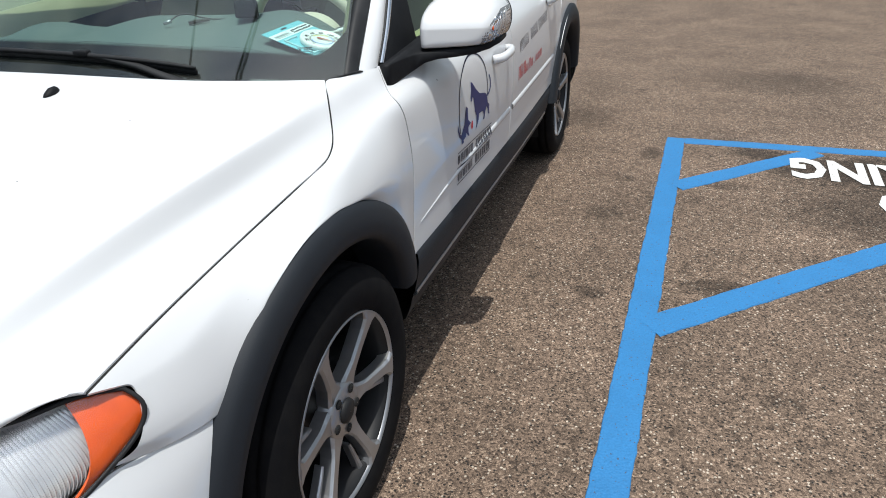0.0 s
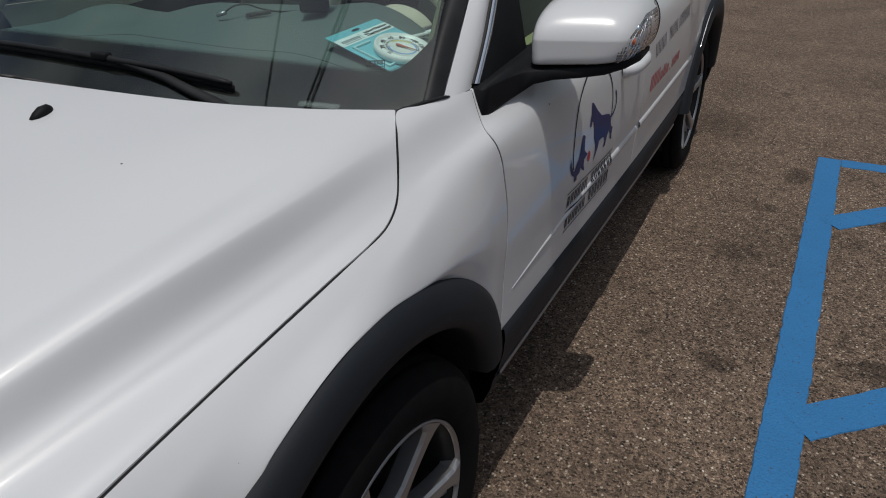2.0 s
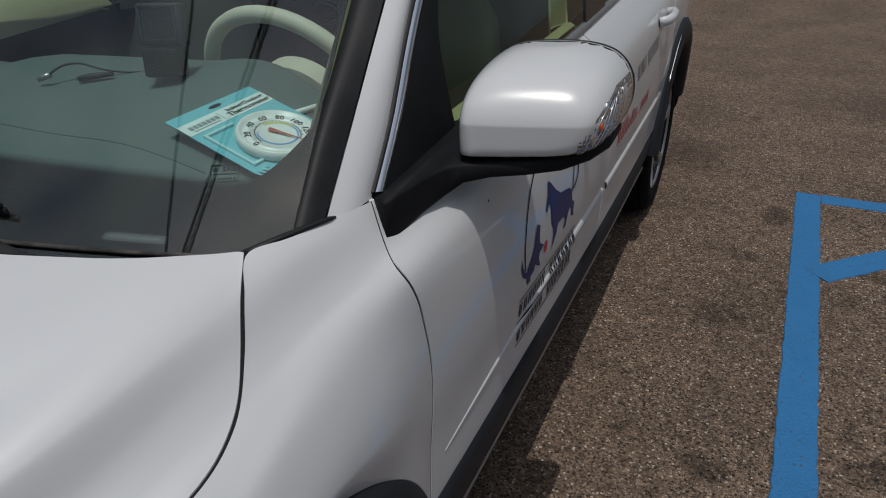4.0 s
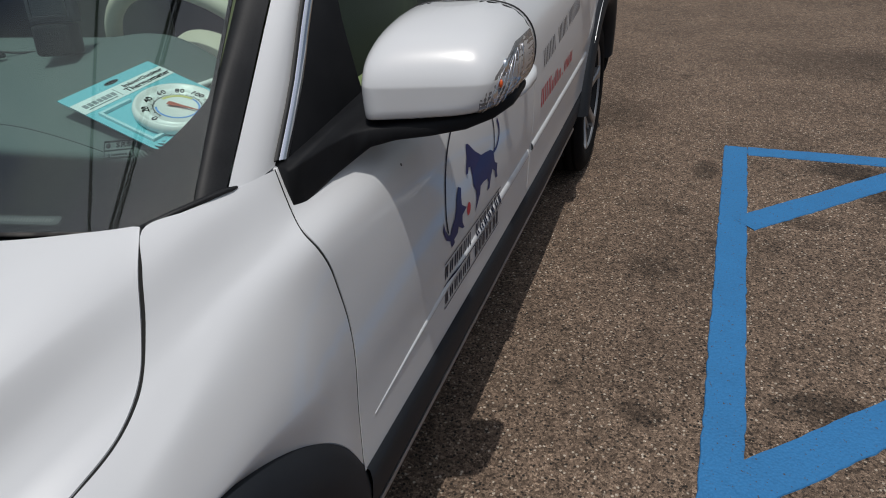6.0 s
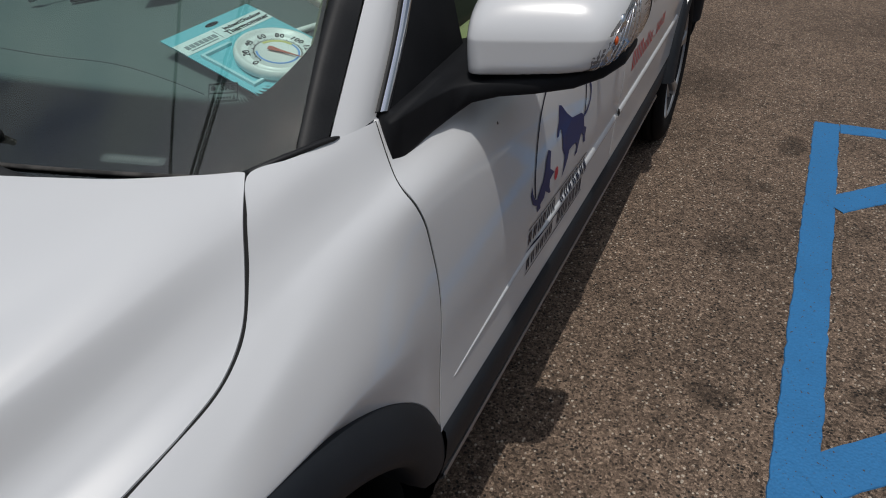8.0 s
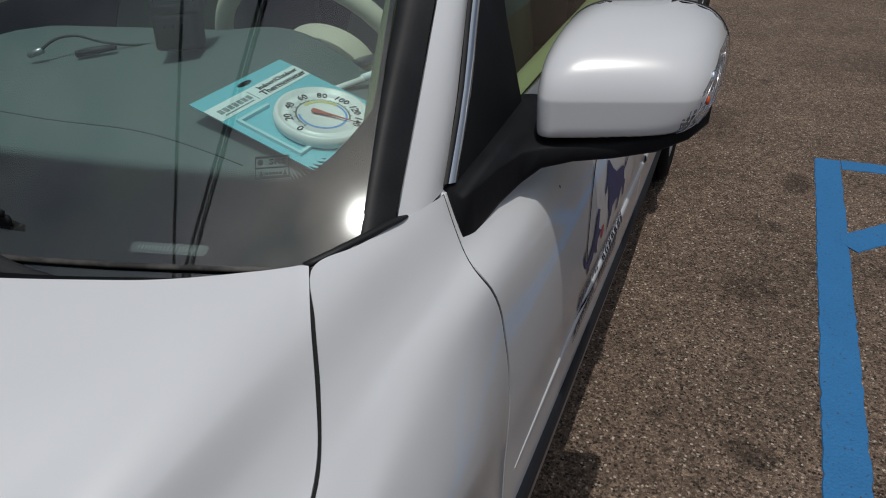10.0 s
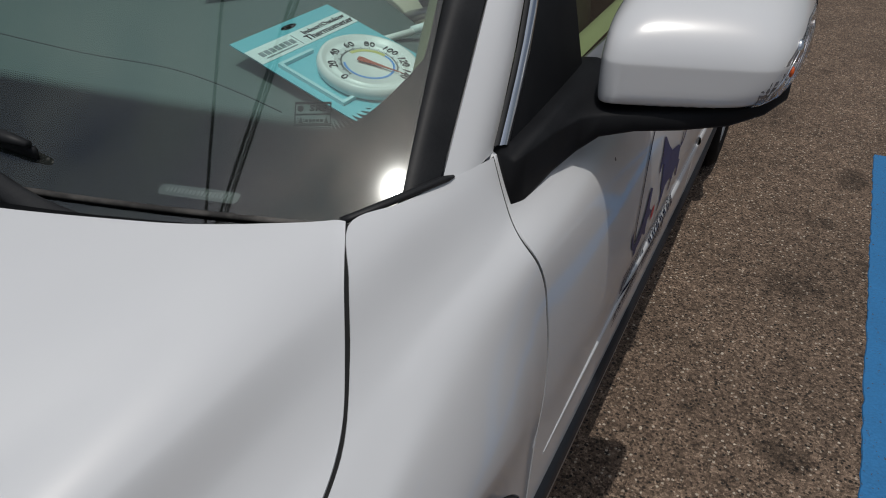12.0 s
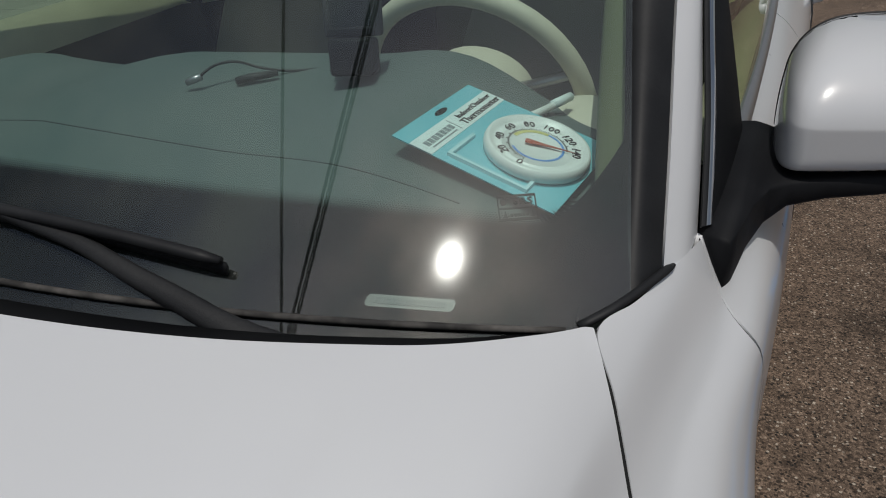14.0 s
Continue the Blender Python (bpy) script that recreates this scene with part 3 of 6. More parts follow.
def side_panel(front, back, rows, nu, fold=0.014):
    """A piece of the body side between two edges, each a function of the row."""
    g = np.array([[side(f + (b - f) * u, v) for v in rows for f, b in ((front(v), back(v)),)] for u in np.linspace(0, 1, nu)])
    return g


DOOR_V = [0, 1, 1.7, 2.6, 3.6, 4.4, 5.2, 6]
DOOR_Y = [0.479, 0.460, 0.443, 0.457, 0.468, 0.463, 0.456, 0.446]


def door_front(v):
    return float(hermite(DOOR_V, np.array(DOOR_Y)[:, None], [v])[0, 0]) + 0.0012


def door_mid(v):
    return 1.46 + 0.015 * math.sin(v / 6 * math.pi)


def door_tail(v):
    z = side(2.35, v)[2]
    d = ARCH + 0.004
    return min(2.62 - 0.03 * v, WB - math.sqrt(max(d * d - (z - HUB) ** 2, 0.0016)))


def quarter_front(v):
    return door_tail(v) + 0.005


ROWS_V = np.linspace(0, 6, 37)
# the gap between hood and fender, shared by both panels
GAP = [(0.826, -0.529, 0.810), (0.832, -0.401, 0.835), (0.842, -0.221, 0.863), (0.860, 0.0, 0.898), (0.866, 0.08, 0.908), (0.864, 0.133, 0.916), (0.849, 0.186, 0.933), (0.8285, 0.224, 0.9635), (0.807, 0.260, 1.000), (0.7835, 0.300, 1.033)]


def beside(pts, w):
    """The gap's line shifted across by w, along the panels' slope."""
    p = np.asarray(pts, float)
    t = np.gradient(p, axis=0)
    a = np.cross(t, np.array((0.55, -0.15, 0.82)))
    a = a / np.linalg.norm(a, axis=1, keepdims=True)
    a = a * np.sign(a[:, :1] + 1e-9)
    return p + a * w


# lines along the body over which hood and fender are drawn: (y, x, z)
BODY_LINES = [
    [(-0.95, 0.0, 0.828), (-0.55, 0.0, 0.957), (-0.25, 0.0, 1.021), (0.065, 0.0, 1.080), (0.30, 0.0, 1.105), (0.50, 0.0, 1.11)],
    [(-0.95, 0.29, 0.820), (-0.55, 0.30, 0.949), (-0.25, 0.36, 1.007), (0.122, 0.42, 1.065), (0.30, 0.43, 1.077), (0.50, 0.44, 1.085)],
    [(-0.95, 0.42, 0.795), (-0.55, 0.50, 0.928), (-0.25, 0.545, 0.990), (0.0, 0.60, 1.030), (0.208, 0.66, 1.048), (0.30, 0.675, 1.052), (0.50, 0.70, 1.055)],
    [(-0.95, 0.50, 0.775), (-0.80, 0.54, 0.820), (-0.55, 0.61, 0.905), (-0.25, 0.67, 0.966), (-0.02, 0.71, 1.003), (0.12, 0.732, 1.026), (0.20, 0.738, 1.037), (0.30, 0.757, 1.044), (0.345, 0.779, 1.040), (0.405, 0.797, 1.036), (0.50, 0.817, 1.032)],
    [(-0.95, 0.55, 0.757), (-0.765, 0.60, 0.811), (-0.55, 0.665, 0.885), (-0.25, 0.730, 0.951), (-0.07, 0.770, 0.980), (0.08, 0.792, 0.996), (0.17, 0.799, 1.004), (0.25, 0.805, 1.008), (0.29, 0.809, 1.012), (0.336, 0.815, 1.018), (0.392, 0.824, 1.020), (0.50, 0.839, 1.020)],
    [(-0.95, 0.62, 0.742), (-0.73, 0.65, 0.797), (-0.54, 0.70, 0.843), (-0.25, 0.757, 0.891), (-0.07, 0.796, 0.917), (0.07, 0.820, 0.937), (0.15, 0.830, 0.946), (0.21, 0.839, 0.950), (0.27, 0.846, 0.952), (0.34, 0.854, 0.958), (0.395, 0.864, 0.964), (0.50, 0.880, 0.972)],
    [(-0.95, 0.79, 0.735), (-0.548, 0.826, 0.806), (-0.401, 0.832, 0.835), (-0.221, 0.842, 0.863), (0.0, 0.860, 0.898), (0.08, 0.866, 0.9085), (0.133, 0.866, 0.9155), (0.20, 0.866, 0.926), (0.30, 0.870, 0.941), (0.40, 0.881, 0.952), (0.50, 0.892, 0.955)],
    [(-0.95, 0.85, 0.640), (-0.49, 0.862, 0.765), (-0.378, 0.872, 0.789), (-0.21, 0.881, 0.8305), (0.0, 0.894, 0.869), (0.085, 0.899, 0.880), (0.16, 0.898, 0.893), (0.235, 0.894, 0.909), (0.305, 0.892, 0.924), (0.345, 0.893, 0.930), (0.395, 0.898, 0.936), (0.50, 0.906, 0.938)],
]
BODY_Y = np.linspace(-0.95, 0.50, 146)
BODY_T = np.array([hermite([p[0] for p in k], np.array([p[1:] for p in k]), BODY_Y, True) for k in BODY_LINES])


def body_z(x, y):
    """The height of the hood and the fender's shoulder over a place of the plan; two creases run along them."""
    f = min(max((y + 0.95) * 100.0, 0.0), 144.999)
    k = BODY_T[:, int(f)] * (1 - f % 1) + BODY_T[:, int(f) + 1] * (f % 1)
    knots = [k[1] * np.array((-1, 1))]
    for q, p in enumerate(k):
        if q in (4, 5):
            for o in (k[q - 1], k[q + 1]):
                d = o - p
                n = np.linalg.norm(d)
                knots.append(p + d / n * min(0.0022 if q == 4 else 0.016, 0.35 * n))
        else:
            knots.append(p)
    knots = np.array(knots)
    return float(hermite(knots[:, 0], knots[:, 1:], [x])[0, 0])


GAP = [(x, y, body_z(x, y)) for x, y, z in GAP]
HOOD_PLAN = [
    [(0, -0.90), (0, -0.55), (0, -0.25), (0, 0.066)],
    [(0.26, -0.885), (0.30, -0.55), (0.36, -0.25), (0.42, 0.122)],
    [(0.44, -0.868), (0.50, -0.55), (0.545, -0.25), (0.60, 0.0), (0.66, 0.208)],
    [(0.535, -0.823), (0.61, -0.55), (0.67, -0.25), (0.71, -0.02), (0.732, 0.12), (0.738, 0.20), (0.742, 0.262)],
    [(0.622, -0.764), (0.665, -0.55), (0.730, -0.25), (0.770, -0.07), (0.788, 0.08), (0.790, 0.17), (0.782, 0.245), (0.768, 0.287)],
    [(0.728, -0.668), (0.740, -0.54), (0.772, -0.25), (0.800, -0.07), (0.820, 0.07), (0.829, 0.13), (0.812, 0.205), (0.775, 0.295)],
    [(p[0], p[1]) for p in beside(GAP, -0.0021)],
]
hood_g = patch([[(-x, y, 0.0) for x, y in HOOD_PLAN[1]]] + [[(*p, 0.0) for p in k] for k in HOOD_PLAN], 110, 200, at=[-0.24, 0, 0.24, 0.42, 0.56, 0.72, 0.86, 1.0], limit=True)
REAR_Z = [(-0.20, 1.0770), (0.0, 1.0800), (0.20, 1.0770), (0.42, 1.0650), (0.55, 1.0555), (0.66, 1.0485), (0.742, 1.0405), (0.7835, 1.033)]
for col in range(200):
    line = hood_g[:, col]
    for p in line:
        p[2] = body_z(p[0], p[1])
    # the rear edge keeps one even sweep
    want = hermite([q[0] for q in REAR_Z], np.array([q[1:] for q in REAR_Z]), [min(line[-1, 0], 0.7835)])[0, 0]
    line[:, 2] += (want - line[-1, 2]) * np.clip(1 - (line[-1, 1] - line[:, 1]) / 0.22, 0, 1) ** 2
hood_full = np.concatenate([flip_x(hood_g)[:, :0:-1], hood_g], axis=1)
hood = part("hood", sheet(hood_full, (0, 0, 1), 0.005, (0, 0, -1)), WHITE, car)
# the hood's front corners roll down over the lamps
for s in (1, -1):
    rows = []
    for p in hood_full[0]:
        if 0.40 < s * p[0]:
            drop = 0.024 * min(1.0, max(0.0, (0.812 - s * p[0]) / 0.10)) ** 0.7 * min(1.0, (s * p[0] - 0.39) / 0.05)
            rows.append([p + np.array((s * 0.45 * o, -0.9 * o, -drop * f)) for o, f in ((-0.001, -0.02), (0.003, 0.25), (0.004, 0.65), (0.000, 1.0))])
    part("hood_lip", sheet(np.array(rows), (s, -1, 0), 0), WHITE, hood)
# near-black strip just under the gap, its depth's shade put into colour
gap_fine = curve(GAP, 60)
gap_n = np.cross(np.gradient(gap_fine, axis=0), beside(gap_fine, 1.0) - gap_fine)
gap_n = gap_n / np.linalg.norm(gap_n, axis=1, keepdims=True)
gap_n = gap_n * np.sign(gap_n[:, 2:])
gap_g = np.array([[p - n * 0.0016 for p, n in zip(beside(gap_fine, w), gap_n)] for w in (-0.0034, -0.001, 0.001, 0.0034)])

for sgn in (1, -1):
    def hand(g, s=sgn):
        return g if s > 0 else flip_x(g)
    o = (sgn, 0, 0)
    # fender from the hood gap down to the wheel arch
    stations = [0, 0.12, 0.27, 0.45, 0.53, 0.60, 0.67, 0.72, 0.77, 0.82, 0.91, 1.0]
    arc = [(0.918 - 0.020 * max(0.0, (a - 100) / 37.0), ARCH * math.cos(radians(a)), HUB + ARCH * math.sin(radians(a))) for a in (140, 140, 116, 95, 86, 77, 68, 61, 54, 48, 37, 24)]
    arc[0] = (0.851, -0.552, 0.703)
    edge_line = beside([(0.826, -0.529, 0.810), (0.832, -0.401, 0.835), (0.842, -0.221, 0.863), (0.860, 0.0, 0.898), (0.8655, 0.10, 0.911), (0.857, 0.163, 0.924), (0.8285, 0.224, 0.9635), (0.807, 0.260, 1.000), (0.7835, 0.300, 1.033)], 0.0021)
    rear_edge = [side(door_front(v) - 0.0042, v) for v in (0, 2.05, 3.1, 5.85)]
    arc[-1] = tuple(rear_edge[3])
    upper = [*edge_line, (0.801, 0.345, 1.030), (0.818, 0.405, 1.027), rear_edge[0]]
    r3 = [(0.851, -0.471, 0.782), (0.872, -0.378, 0.789), (0.881, -0.210, 0.8305), (0.894, 0.0, 0.869), (0.8995, 0.085, 0.880), (0.898, 0.160, 0.893), (0.894, 0.235, 0.909), (0.893, 0.272, 0.917), (0.892, 0.305, 0.924), (0.893, 0.345, 0.930), (0.898, 0.395, 0.936), rear_edge[1]]
    r4 = [(0.866, -0.486, 0.745), (0.888, -0.366, 0.742), (0.902, -0.209, 0.810), (0.909, -0.015, 0.853), (0.913, 0.062, 0.856), (0.9145, 0.135, 0.854), (0.9145, 0.212, 0.858), (0.9145, 0.262, 0.862), (0.9145, 0.305, 0.864), (0.914, 0.350, 0.864), (0.9125, 0.410, 0.862), rear_edge[2]]
    cols = np.linspace(0, 1, 120)
    e0, e3, e4, e5 = (hermite(stations, k, cols, True) for k in (upper, r3, r4, arc))
    rear_rows = np.array([side(door_front(v) - 0.0042, v) for v in np.linspace(0, 2.05, 26)])
    rows = []
    for q, w in enumerate(np.linspace(0, 1, 26)):
        line = e0 * (1 - w) + e3 * w
        for p in line:
            p[2] = body_z(p[0], p[1])
        # meets the door's surface at the rear edge
        fade = np.clip((cols - 0.80) / 0.20, 0, 1)[:, None] ** 2
        rows.append(line + (rear_rows[q] - line[-1]) * fade)
    low = hermite([0, 0.12, 0.33, 1.0], np.array([rows[-2], rows[-1], e4, e5]).reshape(4, -1), np.linspace(0.12, 1, 26)[1:]).reshape(25, 120, 3)
    rear_low = np.array([side(door_front(v) - 0.0042, v) for v in np.linspace(2.05, 5.85, 26)[1:]])
    low = low + (rear_low - low[:, -1])[:, None] * fade[None]
    fender = np.concatenate([np.array(rows), low], axis=0)
    for turn in range(16):
        fender[18:40] = fender[18:40] * 0.5 + (fender[17:39] + fender[19:41]) * 0.25
    fender = fender + (np.concatenate([rear_rows, rear_low]) - fender[:, -1])[:, None] * fade[None]
    fender = fender.transpose(1, 0, 2)
    # near-black strips in the hood and door gaps stand in for their shade
    part("gap_shade", sheet(hand(gap_g), (0, 0, 1), 0), LINER, car)
    line = np.array([[side(door_front(v) - 0.002 + w, v) - np.array((0.0016, 0, 0.0006)) for w in (-0.0034, 0.0034)] for v in ROWS_V])
    part("gap_shade", sheet(hand(line), o, 0), LINER, car)
    part("front_fender", sheet(hand(fender), o, 0.004, (-0.5 * sgn, 0, -0.85)), WHITE, car)
    d1 = part("front_door", sheet(hand(side_panel(door_front, lambda v: door_mid(v) - 0.0025, ROWS_V, 40)), o, 0.012, (-sgn, 0, 0)), WHITE, car)
    d2 = part("rear_door", sheet(hand(side_panel(lambda v: door_mid(v) + 0.0025, door_tail, ROWS_V, 40)), o, 0.014), WHITE, car)
    if sgn > 0:
        FRONT_DOOR, REAR_DOOR = d1, d2
    # rear quarter above and behind the rear arch
    top = [side(y, 0) for y in np.linspace(quarter_front(0), 3.8, 9)]
    mids = [[side(y, v) for y in np.linspace(quarter_front(v), 3.8, 9)] for v in (1, 2, 3)]
    angs = np.linspace(163, 25, 9)
    low = [np.array((side_at(WB + ARCH * math.cos(radians(a)), HUB + ARCH * math.sin(radians(a)))[0][0], WB + ARCH * math.cos(radians(a)), HUB + ARCH * math.sin(radians(a)))) for a in angs]
    rear_low = [(0.93, 2.33, 0.52)]
    part("rear_quarter_panel", sheet(hand(patch([top, *mids, low], 40, 30)), o, 0.014), WHITE, car)
    part("rear_bumper_side", sheet(hand(patch([[(0.915, WB + 0.445, 0.55), (0.89, 3.5, 0.60), (0.83, 3.8, 0.66)], [(0.915, WB + 0.485, 0.38), (0.89, 3.55, 0.38), (0.82, 3.85, 0.40)], [(0.88, WB + 0.47, 0.28), (0.85, 3.55, 0.28), (0.78, 3.8, 0.28)]], 12, 10)), o, 0.01), CLADDING, car)
    # flares round both arches
    for cy, a0, a1, nm in ((0.0, 172, 14, "front"), (WB, 170, 10, "rear")):
        prof = [(ARCH + 0.004, 0.902), (ARCH - 0.002, 0.924), (ARCH - 0.02, 0.935), (ARCH - 0.045, 0.940), (ARCH - 0.070, 0.938), (ARCH - 0.086, 0.928), (ARCH - 0.091, 0.900), (ARCH - 0.093, 0.80)]
        if cy:
            prof = [(ARCH + 0.016, 0.915), (ARCH + 0.015, 0.944), (ARCH - 0.004, 0.955), (ARCH - 0.036, 0.962), (ARCH - 0.066, 0.960), (ARCH - 0.084, 0.950), (ARCH - 0.091, 0.920), (ARCH - 0.093, 0.80)]
        g = []
        for a in np.linspace(a0, a1, 48):
            c, s = math.cos(radians(a)), math.sin(radians(a))
            tuck = 0.026 * max(0.0, (a - 100) / 70.0) ** 1.3 + 0.022 * max(0.0, (52 - a) / 38.0) ** 1.4 if cy == 0 else 0.03 * max(0.0, (60 - a) / 60.0)
            g.append([(x - tuck, cy + r * c, HUB + r * s) for r, x in prof])
        flare = part("wheel_arch_flare", sheet(hand(np.array(g)), o, 0), CLADDING, car)
        well = [[(x, cy + (ARCH - 0.088 + 0.02 * (x < 0.7)) * math.cos(radians(a)), HUB + (ARCH - 0.088 + 0.02 * (x < 0.7)) * math.sin(radians(a))) for x in (0.86, 0.80, 0.69, 0.55)] for a in np.linspace(200, -20, 30)]
        part("wheel_well", sheet(hand(np.array(well)), (0, 0, -1), 0), LINER, car)
        wall_bm = bmesh.new()
        box(wall_bm, (0.52, cy - 0.5, 0.25), (0.55, cy + 0.5, 0.85))
        if sgn < 0:
            bmesh.ops.transform(wall_bm, matrix=Matrix.Diagonal((-1, 1, 1, 1)), verts=wall_bm.verts)
            bmesh.ops.reverse_faces(wall_bm, faces=wall_bm.faces[:])
        part("inner_wing", wall_bm, LINER, car, smooth=False)
    # sill cladding with a bright strip
    y0, y1 = 0.452, WB - 0.475
    prof = [(0.908, 0.530), (0.919, 0.522), (0.921, 0.500), (0.917, 0.46), (0.904, 0.405), (0.900, 0.392), (0.892, 0.372), (0.886, 0.345), (0.868, 0.30), (0.82, 0.265), (0.70, 0.25)]
    bulge = [(0.0, 0), (0.55, 0.006), (1.3, 0.016), (1.88, 0.012)]
    g = np.array([[(x + float(np.interp(y - y0, [b[0] for b in bulge], [b[1] for b in bulge])) * (z > 0.3), y, z - 0.005 * (y - y0) * (z > 0.45)) for x, z in prof] for y in np.linspace(y0, y1, 30)])
    sill = part("sill_cladding", sheet(hand(g), o, 0), CLADDING, car)
    strip = np.array([[(0.905 + 0.012 * min(1, (y - y0) / 1.3), y, 0.398), (0.907 + 0.012 * min(1, (y - y0) / 1.3), y, 0.390), (0.901 + 0.012 * min(1, (y - y0) / 1.3), y, 0.380), (0.893 + 0.012 * min(1, (y - y0) / 1.3), y, 0.378)] for y in np.linspace(y0 + 0.01, y1 - 0.05, 24)])
    part("bright_strip", sheet(hand(strip), o, 0.003), SATIN, sill)
    # raised moulding along the doors
    for dd, ya, yb in ((d1, 0.50, 1.44), (d2, 1.48, 2.32)):
        rows = []
        for y in np.linspace(ya, yb, 24):
            ring = []
            grow = min(1.0, 0.12 + (y - 0.47) / 0.7)
            for z, h in ((0.012, 0.0), (0.009, 0.004), (-0.002, 0.006), (-0.010, 0.004), (-0.013, 0.0)):
                p, n = side_at(y, moulding_z(y) + z * grow)
                ring.append(p + n * (h * grow))
            rows.append(ring)
        part("door_moulding", sheet(hand(np.array(rows)), o, 0), WHITE, dd)
    # window band
    g = patch([[(0.840, 0.545, 1.030), (0.848, 1.0, 1.038), (0.842, 1.74, 1.058), (0.825, 2.6, 1.085), (0.783, 3.40, 1.108)],
               [(0.780, 0.80, 1.25), (0.785, 1.15, 1.26), (0.78, 1.8, 1.28), (0.765, 2.6, 1.29), (0.725, 3.34, 1.30)],
               [(0.705, 1.06, 1.46), (0.705, 1.35, 1.475), (0.70, 1.9, 1.49), (0.69, 2.6, 1.49), (0.655, 3.25, 1.46)]], 40, 14)
    for ya, yb, dd in ((0, 14, d1), (16, 31, d2), (32, 40, car)):
        w = part("side_window", sheet(hand(g[ya:yb + 1] if yb < 40 else g[ya:]), o, 0), SIDE_GLASS, dd)
    for k in (14, 31):
        part("window_pillar", sheet(hand(g[k - 1:k + 3] + np.array((0.004, 0, 0))), o, 0.006), GLOSS_BLACK, car)
    belt = np.array([[side(y, 0) + np.array(q) for q in ((0.004, 0, -0.004), (0.008, 0, 0.006), (0.0, 0, 0.016), (-0.008, 0, 0.017))] for y in np.linspace(0.66, 3.35, 40)])
    part("belt_trim", sheet(hand(belt), o, 0), SATIN, car)
    # pillar, rail and chrome line
    pil = patch([[(0.815, 0.401, 1.020), (0.797, 0.501, 1.100), (0.775, 0.610, 1.184), (0.735, 0.83, 1.35), (0.70, 1.04, 1.47), (0.69, 1.5, 1.525), (0.685, 2.3, 1.535), (0.65, 3.2, 1.50)],
                 [(0.828, 0.440, 1.024), (0.812, 0.530, 1.098), (0.792, 0.632, 1.182), (0.752, 0.85, 1.345), (0.722, 1.05, 1.455), (0.715, 1.5, 1.505), (0.71, 2.3, 1.515), (0.675, 3.2, 1.485)],
                 [(0.831, 0.484, 1.026), (0.816, 0.566, 1.099), (0.796, 0.651, 1.175), (0.752, 0.865, 1.335), (0.720, 1.06, 1.445), (0.712, 1.5, 1.488), (0.705, 2.3, 1.497), (0.67, 3.2, 1.47)]], 50, 10)
    part("window_pillar_front", sheet(hand(pil), o, 0.02), WHITE, car)
    chrome = [np.array(p) for p in ((0.833, 0.492, 1.030), (0.818, 0.576, 1.099), (0.797, 0.662, 1.175), (0.752, 0.878, 1.335), (0.719, 1.07, 1.44), (0.711, 1.5, 1.48))]
    cg = patch([[tuple(p + np.array(q)) for p in chrome] for q in ((0.004, -0.005, 0.004), (0.009, 0.002, 0.003), (0.008, 0.010, -0.002), (0.002, 0.014, -0.004))], 30, 7)
    part("chrome_window_trim", sheet(hand(cg), o, 0), CHROME, car)
    seal = patch([[tuple(p + np.array(q)) for p in chrome] for q in ((0.001, -0.012, 0.006), (0.005, -0.008, 0.006), (0.003, -0.003, 0.005))], 30, 5)
    part("door_seal", sheet(hand(seal), o, 0.004), BLACK_RUBBER, car)
    # screen moulding between glass and pillar
    mol = patch([[(0.789, 0.362, 1.018), (0.765, 0.468, 1.102), (0.735, 0.590, 1.188), (0.685, 0.80, 1.35), (0.64, 0.97, 1.48)],
                 [(0.802, 0.372, 1.022), (0.778, 0.474, 1.108), (0.751, 0.594, 1.193), (0.705, 0.805, 1.357), (0.662, 0.985, 1.482)],
                 [(0.814, 0.396, 1.018), (0.795, 0.498, 1.098), (0.773, 0.607, 1.183), (0.732, 0.828, 1.35), (0.697, 1.03, 1.47)]], 40, 8)
    part("windscreen_moulding", sheet(hand(mol), o, 0.008), BLACK_RUBBER, car)

# dark structure behind the panel gaps
inner = patch([[(0.0, -0.80, 0.74), (0.0, 0.0, 0.94), (0.0, 0.12, 0.95)], [(0.5, -0.74, 0.72), (0.55, -0.2, 0.88), (0.60, 0.14, 0.93)], [(0.78, -0.50, 0.72), (0.79, 0.05, 0.84), (0.79, 0.30, 0.93)], [(0.83, -0.40, 0.70), (0.855, 0.05, 0.80), (0.86, 0.47, 0.86)]], 30, 24)
part("inner_structure", sheet(np.concatenate([flip_x(inner)[:, :0:-1], inner], axis=1), (0, 0, 1), 0), LINER, car)
sidecore = np.array([[side(y, v) * np.array((1, 1, 1)) - np.array((0.028, 0, 0)) for v in np.linspace(0.4, 6, 12)] for y in np.linspace(0.44, 2.32, 30)])
for s in (1, -1):
    part("inner_structure", sheet(sidecore if s > 0 else flip_x(sidecore), (s, 0, 0), 0), LINER, car)

